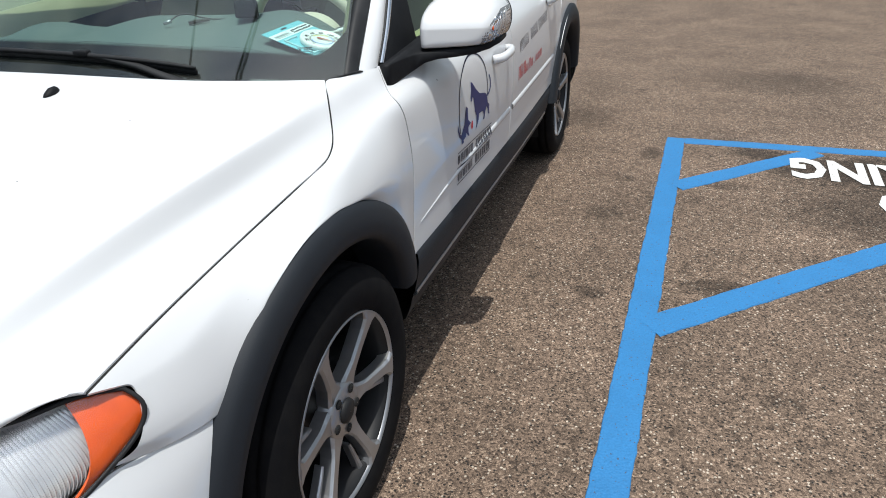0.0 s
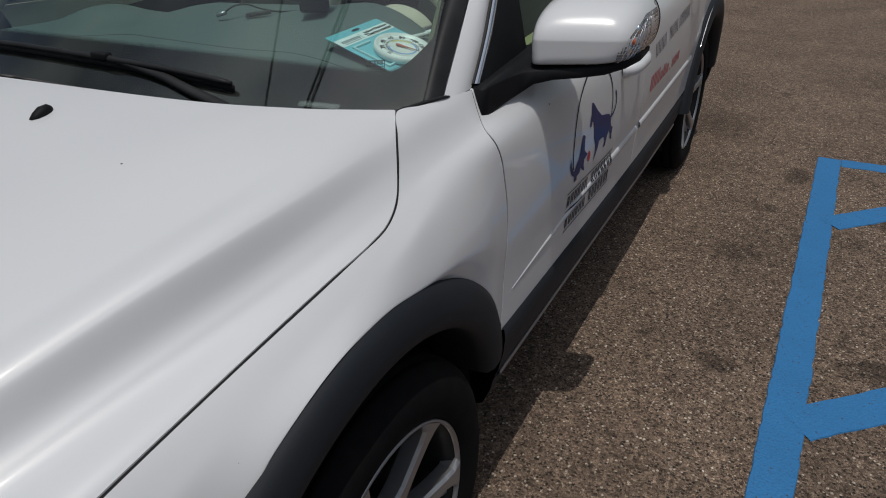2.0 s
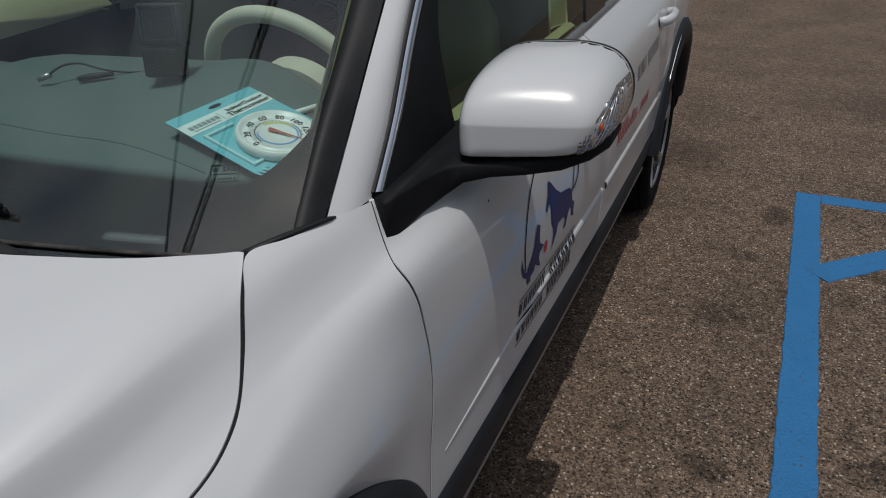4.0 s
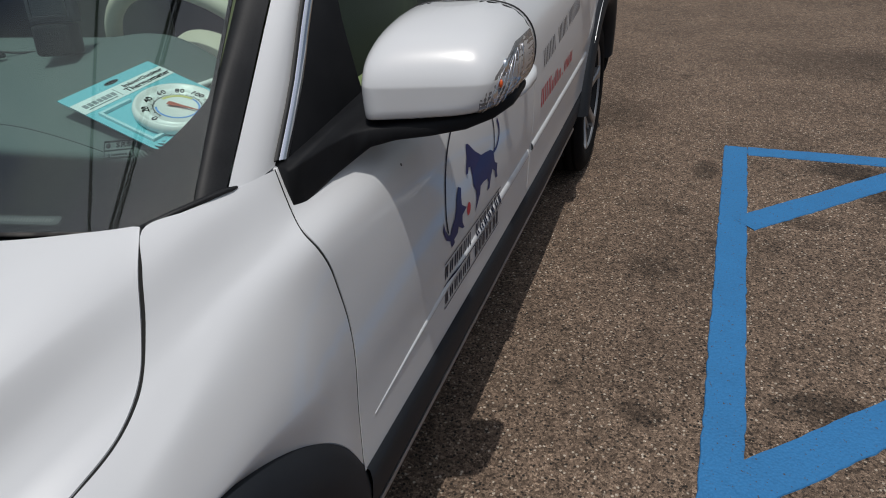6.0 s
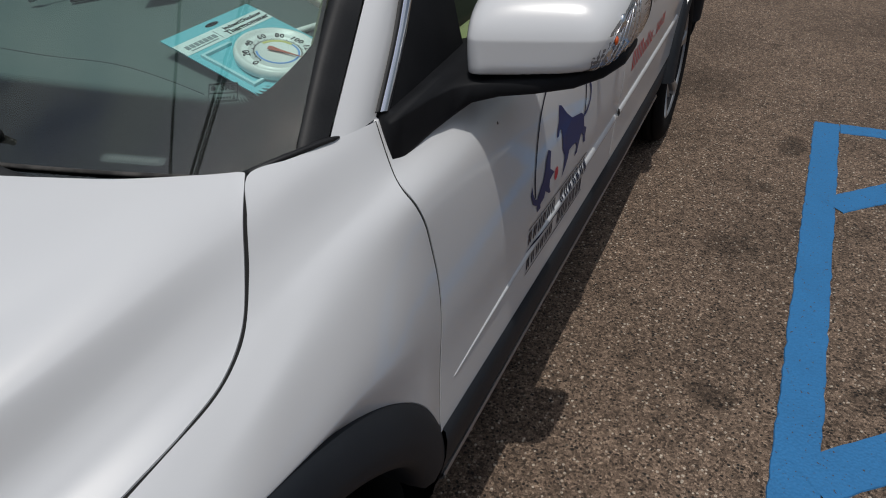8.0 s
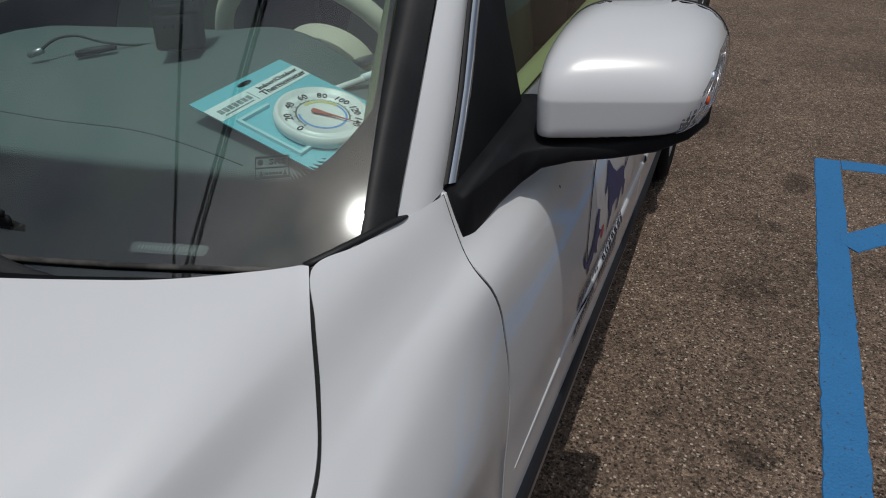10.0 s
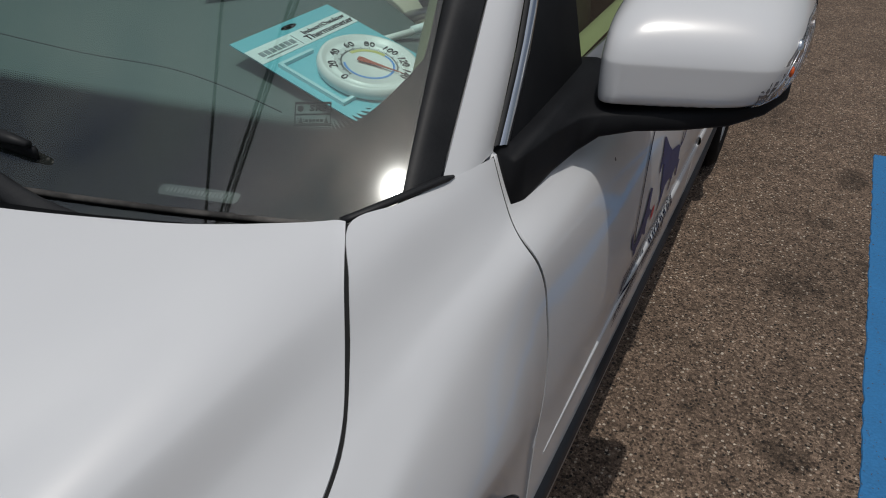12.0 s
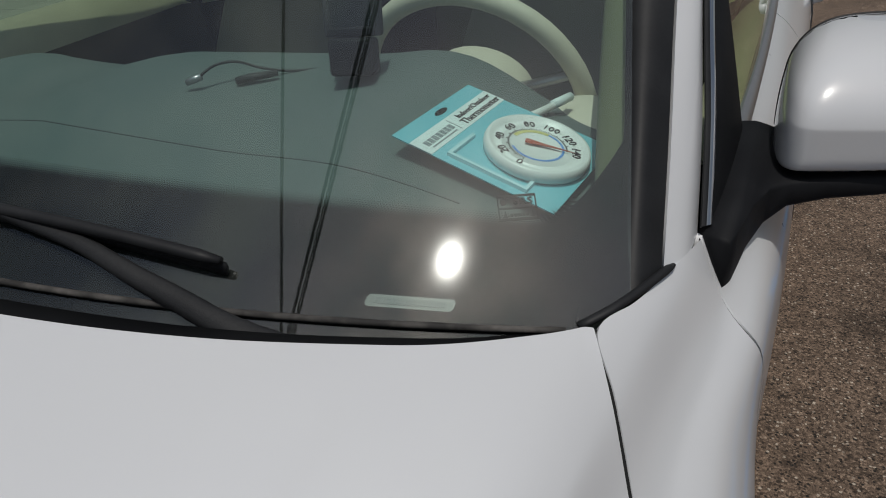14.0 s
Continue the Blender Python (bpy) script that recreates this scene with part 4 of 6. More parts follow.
# roof, tail, floor
roof = patch([[(0, 0.86, 1.49), (0, 1.4, 1.555), (0, 2.3, 1.57), (0, 3.3, 1.53), (0, 3.55, 1.50)], [(0.4, 0.90, 1.485), (0.42, 1.4, 1.545), (0.42, 2.3, 1.56), (0.4, 3.3, 1.52), (0.4, 3.53, 1.49)], [(0.68, 1.02, 1.465), (0.685, 1.45, 1.527), (0.68, 2.3, 1.535), (0.65, 3.2, 1.50), (0.64, 3.45, 1.47)]], 40, 14)
part("roof", sheet(np.concatenate([flip_x(roof)[:, :0:-1], roof], axis=1), (0, 0, 1), 0.02), WHITE, car)
tail = patch([[(0, 3.58, 1.49), (0, 3.72, 1.12), (0, 3.86, 0.9), (0, 3.90, 0.45), (0, 3.80, 0.28)], [(0.5, 3.53, 1.48), (0.55, 3.68, 1.12), (0.58, 3.84, 0.9), (0.58, 3.88, 0.45), (0.55, 3.80, 0.28)], [(0.64, 3.44, 1.46), (0.72, 3.50, 1.12), (0.80, 3.78, 0.9), (0.82, 3.82, 0.45), (0.78, 3.78, 0.28)]], 30, 12)
part("tailgate", sheet(np.concatenate([flip_x(tail)[:, :0:-1], tail], axis=1), (0, 1, 0), 0.015), WHITE, car)
for s in (1, -1):
    rearpil = patch([[(0.655, 3.22, 1.46), (0.725, 3.33, 1.30), (0.785, 3.38, 1.105)], [(0.648, 3.45, 1.46), (0.70, 3.46, 1.30), (0.735, 3.6, 1.105)]], 12, 6)
    part("rear_pillar", sheet(rearpil if s > 0 else flip_x(rearpil), (s, 0, 0), 0.01), WHITE, car)
bm = bmesh.new()
box(bm, (-0.78, -0.80, 0.24), (0.78, 3.75, 0.28), 0.01)
part("underbody", bm, LINER, car, smooth=False)


# ---- windscreen, wipers, lamps, mirrors ----
def screen(x, z, lift=0.0):
    """A point of the windscreen, lifted outwards."""
    n = Vector((0.78 * x, -1.0, 1.5)).normalized()
    p = Vector((x, 0.12 + 0.39 * x * x + 1.5 * (z - 1.026), z)) + n * lift
    return (p.x, p.y, p.z)


def screen_edge(z):
    return 0.797 - 0.345 * (z - 1.02)


glass_g = np.array([[screen(u * screen_edge(z), z) for u in np.linspace(-1, 1, 41)] for z in np.linspace(0.985, 1.49, 30)])
windscreen = part("windscreen", sheet(glass_g, (0, -1, 1), 0), GLASS, car, "tinted curved windscreen with a black dotted border")


def border_top(a):
    z = 1.109 - 0.085 * a * a
    return z + (0.052 * ((a - 0.69) / 0.068) ** 3 if a > 0.69 else 0.0)


xs = np.concatenate([np.linspace(0, 0.68, 24), np.linspace(0.69, 0.76, 12)])
xs = np.concatenate([-xs[:0:-1], xs])
border_g = np.array([[screen(x, 0.985 + (border_top(abs(x)) - 0.985) * v, -0.0022) for v in np.linspace(0, 1, 6)] for x in xs])
part("border_band", sheet(border_g, (0, -1, 1), 0), FRIT, windscreen)
for s in (1, -1):
    edge = np.array([[screen(s * (screen_edge(z) - w * (0.005 + 0.031 * min(1.0, max(0.0, (1.125 - z) / 0.06)) ** 2)), z, -0.0026) for w in (0.0, 0.5, 1.0)] for z in np.linspace(0.985, 1.49, 40)])
    part("border_band", sheet(edge, (0, -1, 1), 0), FRIT, windscreen)
bm = bmesh.new()
for row in range(6):
    for k in range(-284, 285):
        x = (k + 0.5 * (row % 2)) * 0.0026
        if abs(x) > 0.735:
            continue
        z, r = border_top(abs(x)) + 0.0002 + row * 0.0012, 0.00150 - 0.00018 * row
        c = [screen(x + r * math.cos(a), z + 0.555 * r * math.sin(a), -0.0022) for a in (math.pi / 3 * q for q in range(6))]
        bm.faces.new([bm.verts.new(p) for p in c])
dots = part("border_dots", bm, FRIT, windscreen, smooth=False)
tagged(dots, kind="stuff")
def on_sticker(u, v, w):
    """A point of the sticker, square to the foot of the glass."""
    up = (v - 1.0755) * 0.82
    return screen(0.6905 + (u - 0.68) * 0.6 - 0.65 * up, 1.0785 + up, w - 0.0016)


# airbag sticker: outline, division and marks
bm = bmesh.new()
for x0, x1, z0, z1 in ((0.655, 0.705, 1.0830, 1.0848), (0.655, 0.705, 1.0662, 1.0680), (0.655, 0.6568, 1.0662, 1.0848), (0.7032, 0.705, 1.0662, 1.0848), (0.656, 0.704, 1.0744, 1.0756)):
    prism(bm, [(x0, z0), (x1, z0), (x1, z1), (x0, z1)], 0.0003, on_sticker)
for x, w in ((0.661, 0.006), (0.696, 0.005)):
    prism(bm, [(x, 1.0685), (x + w, 1.0685), (x + w / 2, 1.0735)], 0.0003, on_sticker)
for k in range(5):
    prism(bm, [(0.670 + k * 0.005, 1.0695), (0.674 + k * 0.005, 1.0695), (0.674 + k * 0.005, 1.0712), (0.670 + k * 0.005, 1.0712)], 0.0003, on_sticker)
prism(bm, [(0.663 + 0.0045 * math.cos(a), 1.0798 + 0.0026 * math.sin(a)) for a in (math.pi / 4 * k for k in range(8))], 0.0003, on_sticker)
sticker = part("airbag_sticker", bm, INK, windscreen, smooth=False)
px = Vector(screen(0.70, 1.08)) - Vector(screen(0.66, 1.08))
pz = Vector(screen(0.685, 1.083)) - Vector(screen(0.685, 1.076))
ex, ey = px.normalized(), (pz - px.normalized() * pz.dot(px.normalized())).normalized()
frame_m = Matrix((ex, ey, ex.cross(ey))).transposed().to_4x4()
lettering("sticker_word", "SRS", 0.0088, INK, Matrix.Translation(on_sticker(0.688, 1.0797, 0.0005)) @ frame_m, windscreen, stretch=1.3, bold=0.0002)
# identity plate under the glass, its characters as plain bars
bm = bmesh.new()
prism(bm, [(0.600 + 0.069 * u, 1.0330 - 0.006 * u + 0.0031 * v) for u, v in ((0.03, -1), (0.97, -1), (1.0, -0.5), (1.0, 0.5), (0.97, 1), (0.03, 1), (0.0, 0.5), (0.0, -0.5))], 0.0006, lambda u, v, w: screen(u, v, w - 0.0018))
plate = part("identity_plate", bm, PLATE, car, "small pale plate under the windscreen corner", smooth=False)
bm = bmesh.new()
for k in range(17):
    u = 0.10 + 0.048 * k
    z = 1.0330 - 0.006 * u
    prism(bm, [(0.600 + 0.069 * u, z - 0.0014), (0.6018 + 0.069 * u, z - 0.0014), (0.6018 + 0.069 * u, z + 0.0014), (0.600 + 0.069 * u, z + 0.0014)], 0.0003, lambda a, b, w: screen(a, b, w - 0.0010))
part("plate_bars", bm, PLATE_PALE, plate, smooth=False)

# cowl between hood and glass, and the rubber lip under the fender tip
hood_rear = hood_full[-1]
cowl_g = np.array([[p + np.array((0, 0.01, -0.022)), p + np.array((0, 0.05, -0.030)), np.array(screen(p[0], 1.012 - 0.02 * abs(p[0]), 0.006)) if abs(p[0]) < 0.79 else p + np.array((0, 0.08, -0.03))] for p in hood_rear[::2]])
part("cowl_panel", sheet(cowl_g, (0, 0, 1), 0.01), BLACK_PLASTIC, car)
strip = tube(bmesh.new(), [screen(x, 1.0465 - 0.044 * x * x - 0.016 * abs(x), 0.003) for x in np.linspace(-0.755, 0.755, 60)], 0.0034, 8, 0.8)
part("glass_edge_strip", strip, DUSTY_RUBBER, car, "dusty rubber strip along the foot of the windscreen")
for s in (1, -1):
    lip = [(0.768, 0.310, 1.028), (0.786, 0.330, 1.034), (0.802, 0.362, 1.036), (0.816, 0.402, 1.035), (0.8205, 0.418, 1.033)]
    bm = tube(bmesh.new(), [(s * x, y, z - 0.005) for x, y, z in curve(lip, 14)], [0.0045] * 12 + [0.004, 0.002], 8, 0.7)
    part("cowl_lip", bm, BLACK_RUBBER, car)


def wiper(points, joint, bends, pivot):
    """A wiper: blade with its rubber, hinged arm and bridge, along points on the glass."""
    path = curve([joint, *bends, pivot], 20)
    run = np.gradient(path, axis=0)
    run = run / np.linalg.norm(run, axis=1, keepdims=True)
    up = np.array((0.0, -0.5547, 0.832))
    wide = np.cross(run, up)
    wide = wide / np.linalg.norm(wide, axis=1, keepdims=True)
    rings = []
    for k, (p, w) in enumerate(zip(path, wide)):
        a = 0.0055 + 0.0075 * (k / 19.0) ** 1.2
        rings.append([tuple(p + w * u * a + up * h) for u, h in ((-1, -0.004), (-1, 0.002), (-0.72, 0.0055), (0.55, 0.007), (1, 0.003), (1, -0.004))])
    w = part("wiper", loft(bmesh.new(), rings), DUSTY_PLASTIC, car, "black wiper arm resting at the foot of the windscreen")
    line = curve(points, 30)
    part("blade", tube(bmesh.new(), [(p[0], p[1] - 0.004, p[2] + 0.010) for p in line], [0.004] + [0.0064] * 28 + [0.005], 8, 0.9), BLACK_RUBBER, w)
    part("wiping_edge", tube(bmesh.new(), line, 0.003, 6, 2.2), BLACK_RUBBER, w)
    bm = bmesh.new()
    j = Vector(joint)
    box(bm, (-0.021, -0.010, -0.008), (0.021, 0.009, 0.008), 0.004, Matrix.Translation(j))
    part("hinge", bm, BLACK_PLASTIC, w)
    return w


wiper([screen(0.482, 1.049, 0.006), screen(0.365, 1.064, 0.006), screen(0.165, 1.078, 0.006), screen(-0.02, 1.083, 0.006), screen(-0.19, 1.080, 0.006)], screen(0.192, 1.080, 0.018), [screen(0.27, 1.0715, 0.011), screen(0.345, 1.0600, 0.009), screen(0.40, 1.0465, 0.008), screen(0.455, 1.0330, 0.007), screen(0.51, 1.018, 0.007)], (0.60, 0.218, 1.006))
wiper([screen(-0.25, 1.060, 0.006), screen(-0.38, 1.066, 0.006), screen(-0.52, 1.068, 0.006), screen(-0.66, 1.068, 0.006)], screen(-0.42, 1.067, 0.024), [screen(-0.28, 1.052, 0.014)], (-0.10, 0.10, 1.022))
for s in (1, -1):
    bm = bmesh.new()
    rings = []
    for k, (y, w, h) in enumerate(((0.000, 0.004, 0.002), (0.010, 0.011, 0.008), (0.024, 0.014, 0.014), (0.038, 0.011, 0.013), (0.046, 0.005, 0.006))):
        rings.append([(s * 0.304 + 0.8 * w * math.cos(a), 0.85 * y - 0.022, body_z(0.304, -0.004) - 0.002 + 0.0016 * k + 0.9 * h * max(-0.25, math.sin(a))) for a in (2 * math.pi * q / 12 for q in range(12))])
    part("washer_nozzle", loft(bm, rings), BLACK_PLASTIC, car)


def headlamp(s):
    """Clear lens over an amber corner reflector, chrome bowls and a black housing."""
    lens = patch([[(0.44, -0.826, 0.836), (0.58, -0.748, 0.814), (0.70, -0.655, 0.804), (0.765, -0.594, 0.801), (0.815, -0.523, 0.800), (0.842, -0.486, 0.788)],
                  [(0.46, -0.885, 0.780), (0.62, -0.81, 0.769), (0.75, -0.69, 0.762), (0.81, -0.60, 0.760), (0.847, -0.53, 0.758), (0.8645, -0.480, 0.760)],
                  [(0.48, -0.905, 0.715), (0.65, -0.84, 0.706), (0.775, -0.72, 0.704), (0.825, -0.64, 0.707), (0.852, -0.563, 0.714), (0.864, -0.499, 0.728)],
                  [(0.50, -0.900, 0.665), (0.66, -0.84, 0.658), (0.765, -0.75, 0.657), (0.81, -0.68, 0.662), (0.832, -0.61, 0.676), (0.851, -0.548, 0.701)]], 36, 18)
    if s < 0:
        lens = flip_x(lens)
    inward = np.array((-0.016 * s, 0.014, -0.004))
    shell = part("headlamp", sheet(lens, (s, -1, 0), 0.012), LENS, car, "clear headlamp with an orange corner reflector")
    part("amber_reflector", sheet(lens[30:36, 0:-1] + inward * 0.35, (s, -1, 0), 0.004), AMBER, shell)
    part("reflector", sheet(lens[1:31, 1:-1] + inward * 1.6, (s, -1, 0), 0.004), REFLECTOR, shell)
    bm = bmesh.new()
    for k in range(19):
        u = 24.5 + 0.36 * k
        col = []
        for j in range(2, 16):
            v = min(max(u + (j - 9) * 0.22, 20.0), 30.9)
            i, f = int(v), v - int(v)
            col.append(lens[i, j] * (1 - f) + lens[i + 1, j] * f + inward * 1.45)
        tube(bm, col, 0.0013, 5)
    part("reflector_ribs", bm, REFLECTOR, shell)
    c = lens[9, 9]
    bm = lathe(bmesh.new(), [(0.001, 0.060), (0.03, 0.055), (0.052, 0.03), (0.062, 0.0), (0.066, 0.0), (0.066, 0.004)], 24, "z")
    bmesh.ops.transform(bm, matrix=Matrix.Translation(Vector(c) + Vector((-0.02 * s, 0.03, 0))) @ Vector((0.35 * s, -1, 0)).to_track_quat("-Z", "Y").to_matrix().to_4x4(), verts=bm.verts)
    part("reflector_bowl", bm, REFLECTOR, shell)
    part("housing", sheet(lens + inward * 3.2, (s, -1, 0), 0.03), BLACK_PLASTIC, shell)
    rim = [tuple(p) for p in lens[:, 0]] + [tuple(p) for p in lens[-1, 1:]] + [tuple(p) for p in lens[-2::-1, -1]]
    part("lamp_seal", tube(bmesh.new(), rim, 0.0036, 8), BLACK_RUBBER, shell)


for s in (1, -1):
    headlamp(s)


def bumper():
    ends = [(z, arch_y(z)) for z in (0.684, 0.60, 0.50, 0.40, 0.30)]
    g = patch([[(0, -0.955, 0.66), (0.30, -0.945, 0.66), (0.505, -0.912, 0.655), (0.66, -0.85, 0.648), (0.76, -0.765, 0.648), (0.812, -0.690, 0.655), (0.846, -0.560, 0.690), (0.871, -0.470, 0.674), (0.895, -0.366, 0.652)],
               [(0, -0.985, 0.60), (0.32, -0.97, 0.60), (0.54, -0.93, 0.60), (0.70, -0.86, 0.60), (0.80, -0.76, 0.60), (0.85, -0.67, 0.60), (0.877, -0.58, 0.60), (0.890, -0.50, 0.60), (0.900, -0.412, 0.60)],
               [(0, -0.995, 0.50), (0.34, -0.98, 0.50), (0.56, -0.94, 0.50), (0.72, -0.87, 0.50), (0.82, -0.76, 0.50), (0.865, -0.67, 0.50), (0.888, -0.59, 0.50), (0.898, -0.53, 0.50), (0.903, -0.464, 0.50)]], 60, 16, stations=None)
    full = np.concatenate([flip_x(g)[:0:-1], g], axis=0)
    part("front_bumper", sheet(full, (0, -1, 0), 0.012), WHITE, car)
    h = patch([[(0, -0.992, 0.494), (0.34, -0.977, 0.494), (0.56, -0.937, 0.494), (0.72, -0.867, 0.494), (0.82, -0.758, 0.494), (0.865, -0.67, 0.494), (0.903, -0.466, 0.494)],
               [(0, -1.0, 0.40), (0.34, -0.985, 0.40), (0.57, -0.945, 0.40), (0.73, -0.87, 0.40), (0.83, -0.76, 0.40), (0.88, -0.67, 0.40), (0.913, -0.488, 0.40)],
               [(0, -0.93, 0.27), (0.34, -0.92, 0.27), (0.55, -0.88, 0.27), (0.70, -0.82, 0.27), (0.79, -0.73, 0.27), (0.84, -0.65, 0.27), (0.875, -0.485, 0.28)]], 50, 12)
    part("lower_bumper", sheet(np.concatenate([flip_x(h)[:0:-1], h], axis=0), (0, -1, 0), 0.012), CLADDING, car)
    k = patch([[(-0.46, -0.872, 0.82), (0, -0.90, 0.83), (0.46, -0.872, 0.82)], [(-0.48, -0.90, 0.74), (0, -0.945, 0.74), (0.48, -0.90, 0.74)], [(-0.49, -0.895, 0.655), (0, -0.94, 0.655), (0.49, -0.895, 0.655)]], 24, 10)
    grille = part("grille", sheet(k, (0, -1, 0), 0.01), BLACK_PLASTIC, car)
    for q in range(1, 9, 2):
        part("grille_bar", tube(bmesh.new(), [tuple(p + np.array((0, -0.006, 0))) for p in k[1:-1, q]], 0.005, 6), SATIN, grille)


bumper()


def door_mirror(s):
    """A rounded white shell on a black arm, with a clear side lamp and a silvered glass."""
    outline = [(0.881, 1.042), (0.880, 1.070), (0.881, 1.100), (0.885, 1.128), (0.899, 1.151), (0.925, 1.165), (0.968, 1.169), (1.018, 1.167), (1.056, 1.156), (1.078, 1.134), (1.087, 1.105), (1.084, 1.072), (1.070, 1.050), (1.037, 1.041), (0.980, 1.038), (0.920, 1.036), (0.888, 1.036)]
    loop = hermite(range(len(outline) + 1), np.array(outline + outline[:1]), np.linspace(0, len(outline), 69)[:-1])
    cx, cz = 0.985, 1.085

    def shell_point(x, z, q, depth, out=0.0):
        px, pz = cx + (x - cx) * q, cz + (z - cz) * q
        up = (pz - 1.094) / 0.078
        up = min(1.0, (up + math.sqrt(up * up + 0.0015)) / 2)
        n = Vector((x - cx, 0, z - cz)).normalized() * out
        return (s * (px + n.x), 0.800 - depth * (1 - 0.14 * up - 0.38 * up ** 2.2) + 0.28 * (px - cx) - out * 0.6, pz + n.z)
    def depth_at(q):
        return 0.174 * (1 - q ** 9) ** 0.42
    ang = np.array([math.atan2(z - cz, x - cx) for x, z in loop])
    rad = np.array([math.hypot(x - cx, z - cz) for x, z in loop])
    order = np.argsort(ang)
    ang, rad = ang[order], rad[order]
    zs = np.concatenate([1.0925 - 0.0535 * np.sin(np.linspace(1, 0.04, 12) * math.pi / 2), [1.0920, 1.0932], 1.0925 + 0.0752 * np.sin(np.linspace(0.03, 1, 22) * math.pi / 2)])
    face = []
    for z in zs:
        cross = []
        for (xa, za), (xb, zb) in zip(loop, np.concatenate([loop[1:], loop[:1]])):
            if (za - z) * (zb - z) <= 0 and za != zb:
                cross.append(xa + (xb - xa) * (z - za) / (zb - za))
        lo, hi = (min(cross), max(cross)) if len(cross) > 1 else (cx - 0.02, cx + 0.02)
        line = []
        for u in np.sin(np.linspace(-1, 1, 48) * math.pi / 2):
            x = (lo + hi) / 2 + (hi - lo) / 2 * u
            r = float(np.interp(math.atan2(z - cz, x - cx), ang, rad, period=2 * math.pi))
            q = min(1.0, math.hypot(x - cx, z - cz) / r)
            up = min(1.0, max(0.0, (z - 1.0925) / 0.078))
            line.append((s * x, 0.800 - max(0.012, depth_at(q)) * (1 - 0.14 * up - 0.38 * up ** 2.2) + 0.28 * (x - cx), z))
        face.append(line)
    back = [[(p[0], 0.7975 + 0.28 * (s * p[0] - cx), p[2]) for p in line] for line in (face[0], face[-1])]
    face = [back[0]] + face + [back[1]]
    shell = part("door_mirror", sheet(np.array(face), (0, -1, 0.3), 0), GLOSS_WHITE, car, "white door mirror shell on a black arm")
    rings = [[shell_point(x, z, q, d) for x, z in loop] for q, d in ((0.90, 0.0), (0.985, 0.0), (1.0, 0.004), (1.0, 0.013))]
    part("shell_back", loft(bmesh.new(), rings, False), GLOSS_WHITE, shell)
    bm = bmesh.new()
    bm.faces.new([bm.verts.new((s * (cx + (x - cx) * 0.93), 0.797 + 0.26 * (x - cx), cz + (z - cz) * 0.93)) for x, z in (loop if s < 0 else loop[::-1])])
    part("mirror_glass", bm, MIRROR, shell, smooth=False)
    # arm: from the window corner out under the shell
    rings = []
    for x, y0, y1, z0, zf, zr in ((0.826, 0.488, 0.735, 0.990, 1.028, 1.050), (0.848, 0.474, 0.738, 0.978, 1.030, 1.054), (0.860, 0.4675, 0.738, 0.976, 1.031, 1.055), (0.866, 0.488, 0.737, 0.977, 1.032, 1.054),
                                  (0.874, 0.545, 0.737, 0.986, 1.033, 1.052), (0.886, 0.588, 0.740, 0.994, 1.034, 1.047), (0.905, 0.606, 0.752, 1.008, 1.036, 1.043), (0.940, 0.617, 0.770, 1.017, 1.039, 1.042),
                                  (0.985, 0.632, 0.785, 1.021, 1.041, 1.043), (1.030, 0.654, 0.797, 1.026, 1.045, 1.046), (1.062, 0.684, 0.805, 1.034, 1.052, 1.053), (1.080, 0.722, 0.800, 1.042, 1.055, 1.056)):
        b = 0.0035
        rings.append([(s * x, y, z) for y, z in ((y0 + b, z0), (y0, z0 + b), (y0 + 0.4 * b, zf - b), (y0 + 1.6 * b, zf), (y0 * 0.45 + y1 * 0.55, zf * 0.4 + zr * 0.6), (y1 - b, zr), (y1, zr - b), (y1, z0 + 0.008), (y1 - b, z0 + 0.004), ((y0 + y1) / 2, z0 + 0.001))])
    part("mirror_arm", loft(bmesh.new(), rings), BLACK_PLASTIC, shell)
    # side lamp wrapped round the outer lower corner
    sel = [k for k, (x, z) in enumerate(loop) if (x > 1.03 and z < 1.060) or (x > 1.06 and z < 1.130)]
    band = []
    for j, k in enumerate(sel):
        t = j / max(1, len(sel) - 1)
        inner = float(np.interp(t, [0, 0.45, 0.75, 1], [0.88, 0.70, 0.82, 0.985])) if loop[sel[0]][1] < loop[sel[-1]][1] else float(np.interp(t, [0, 0.25, 0.55, 1], [0.985, 0.82, 0.70, 0.88]))
        band.append([shell_point(*loop[k], q, max(0.014, depth_at(q)), 0.0022) for q in np.concatenate([[0.9999, 0.997, 0.985], np.linspace(0.97, min(0.968, inner), 9)])])
    band = np.array(band)
    lamp = part("side_lamp", sheet(band, (s, -1, 0), 0.004), LENS, shell, "clear ribbed side lamp")
    bm = bmesh.new()
    part("lamp_backing", sheet(band - np.array((s * 0.0022, -0.0015, 0)), (s, -1, 0), 0), LAMP_SHADE, lamp)
    for j in (2, 3, 4, 5, 6, 8):
        tube(bm, [tuple(p - np.array((s * 0.0014, 0, 0))) for p in band[1:-1, j]], 0.0016 if j < 6 else 0.0009, 6)
    part("lamp_ribs", bm, CHROME, lamp)
    for f in (0.22, 0.48):
        bowl = band[int(len(sel) * f), 7]
        bm = bmesh.new()
        bmesh.ops.create_uvsphere(bm, u_segments=12, v_segments=8, radius=0.008)
        bmesh.ops.transform(bm, matrix=Matrix.Translation(tuple(bowl - np.array((0.004 * s, -0.004, 0)))) @ Matrix.Diagonal((0.7, 1, 1.5, 1)), verts=bm.verts)
        part("lamp_bowl", bm, CHROME, lamp)
    mid = band[int(len(sel) * 0.36), 7]
    bm = bmesh.new()
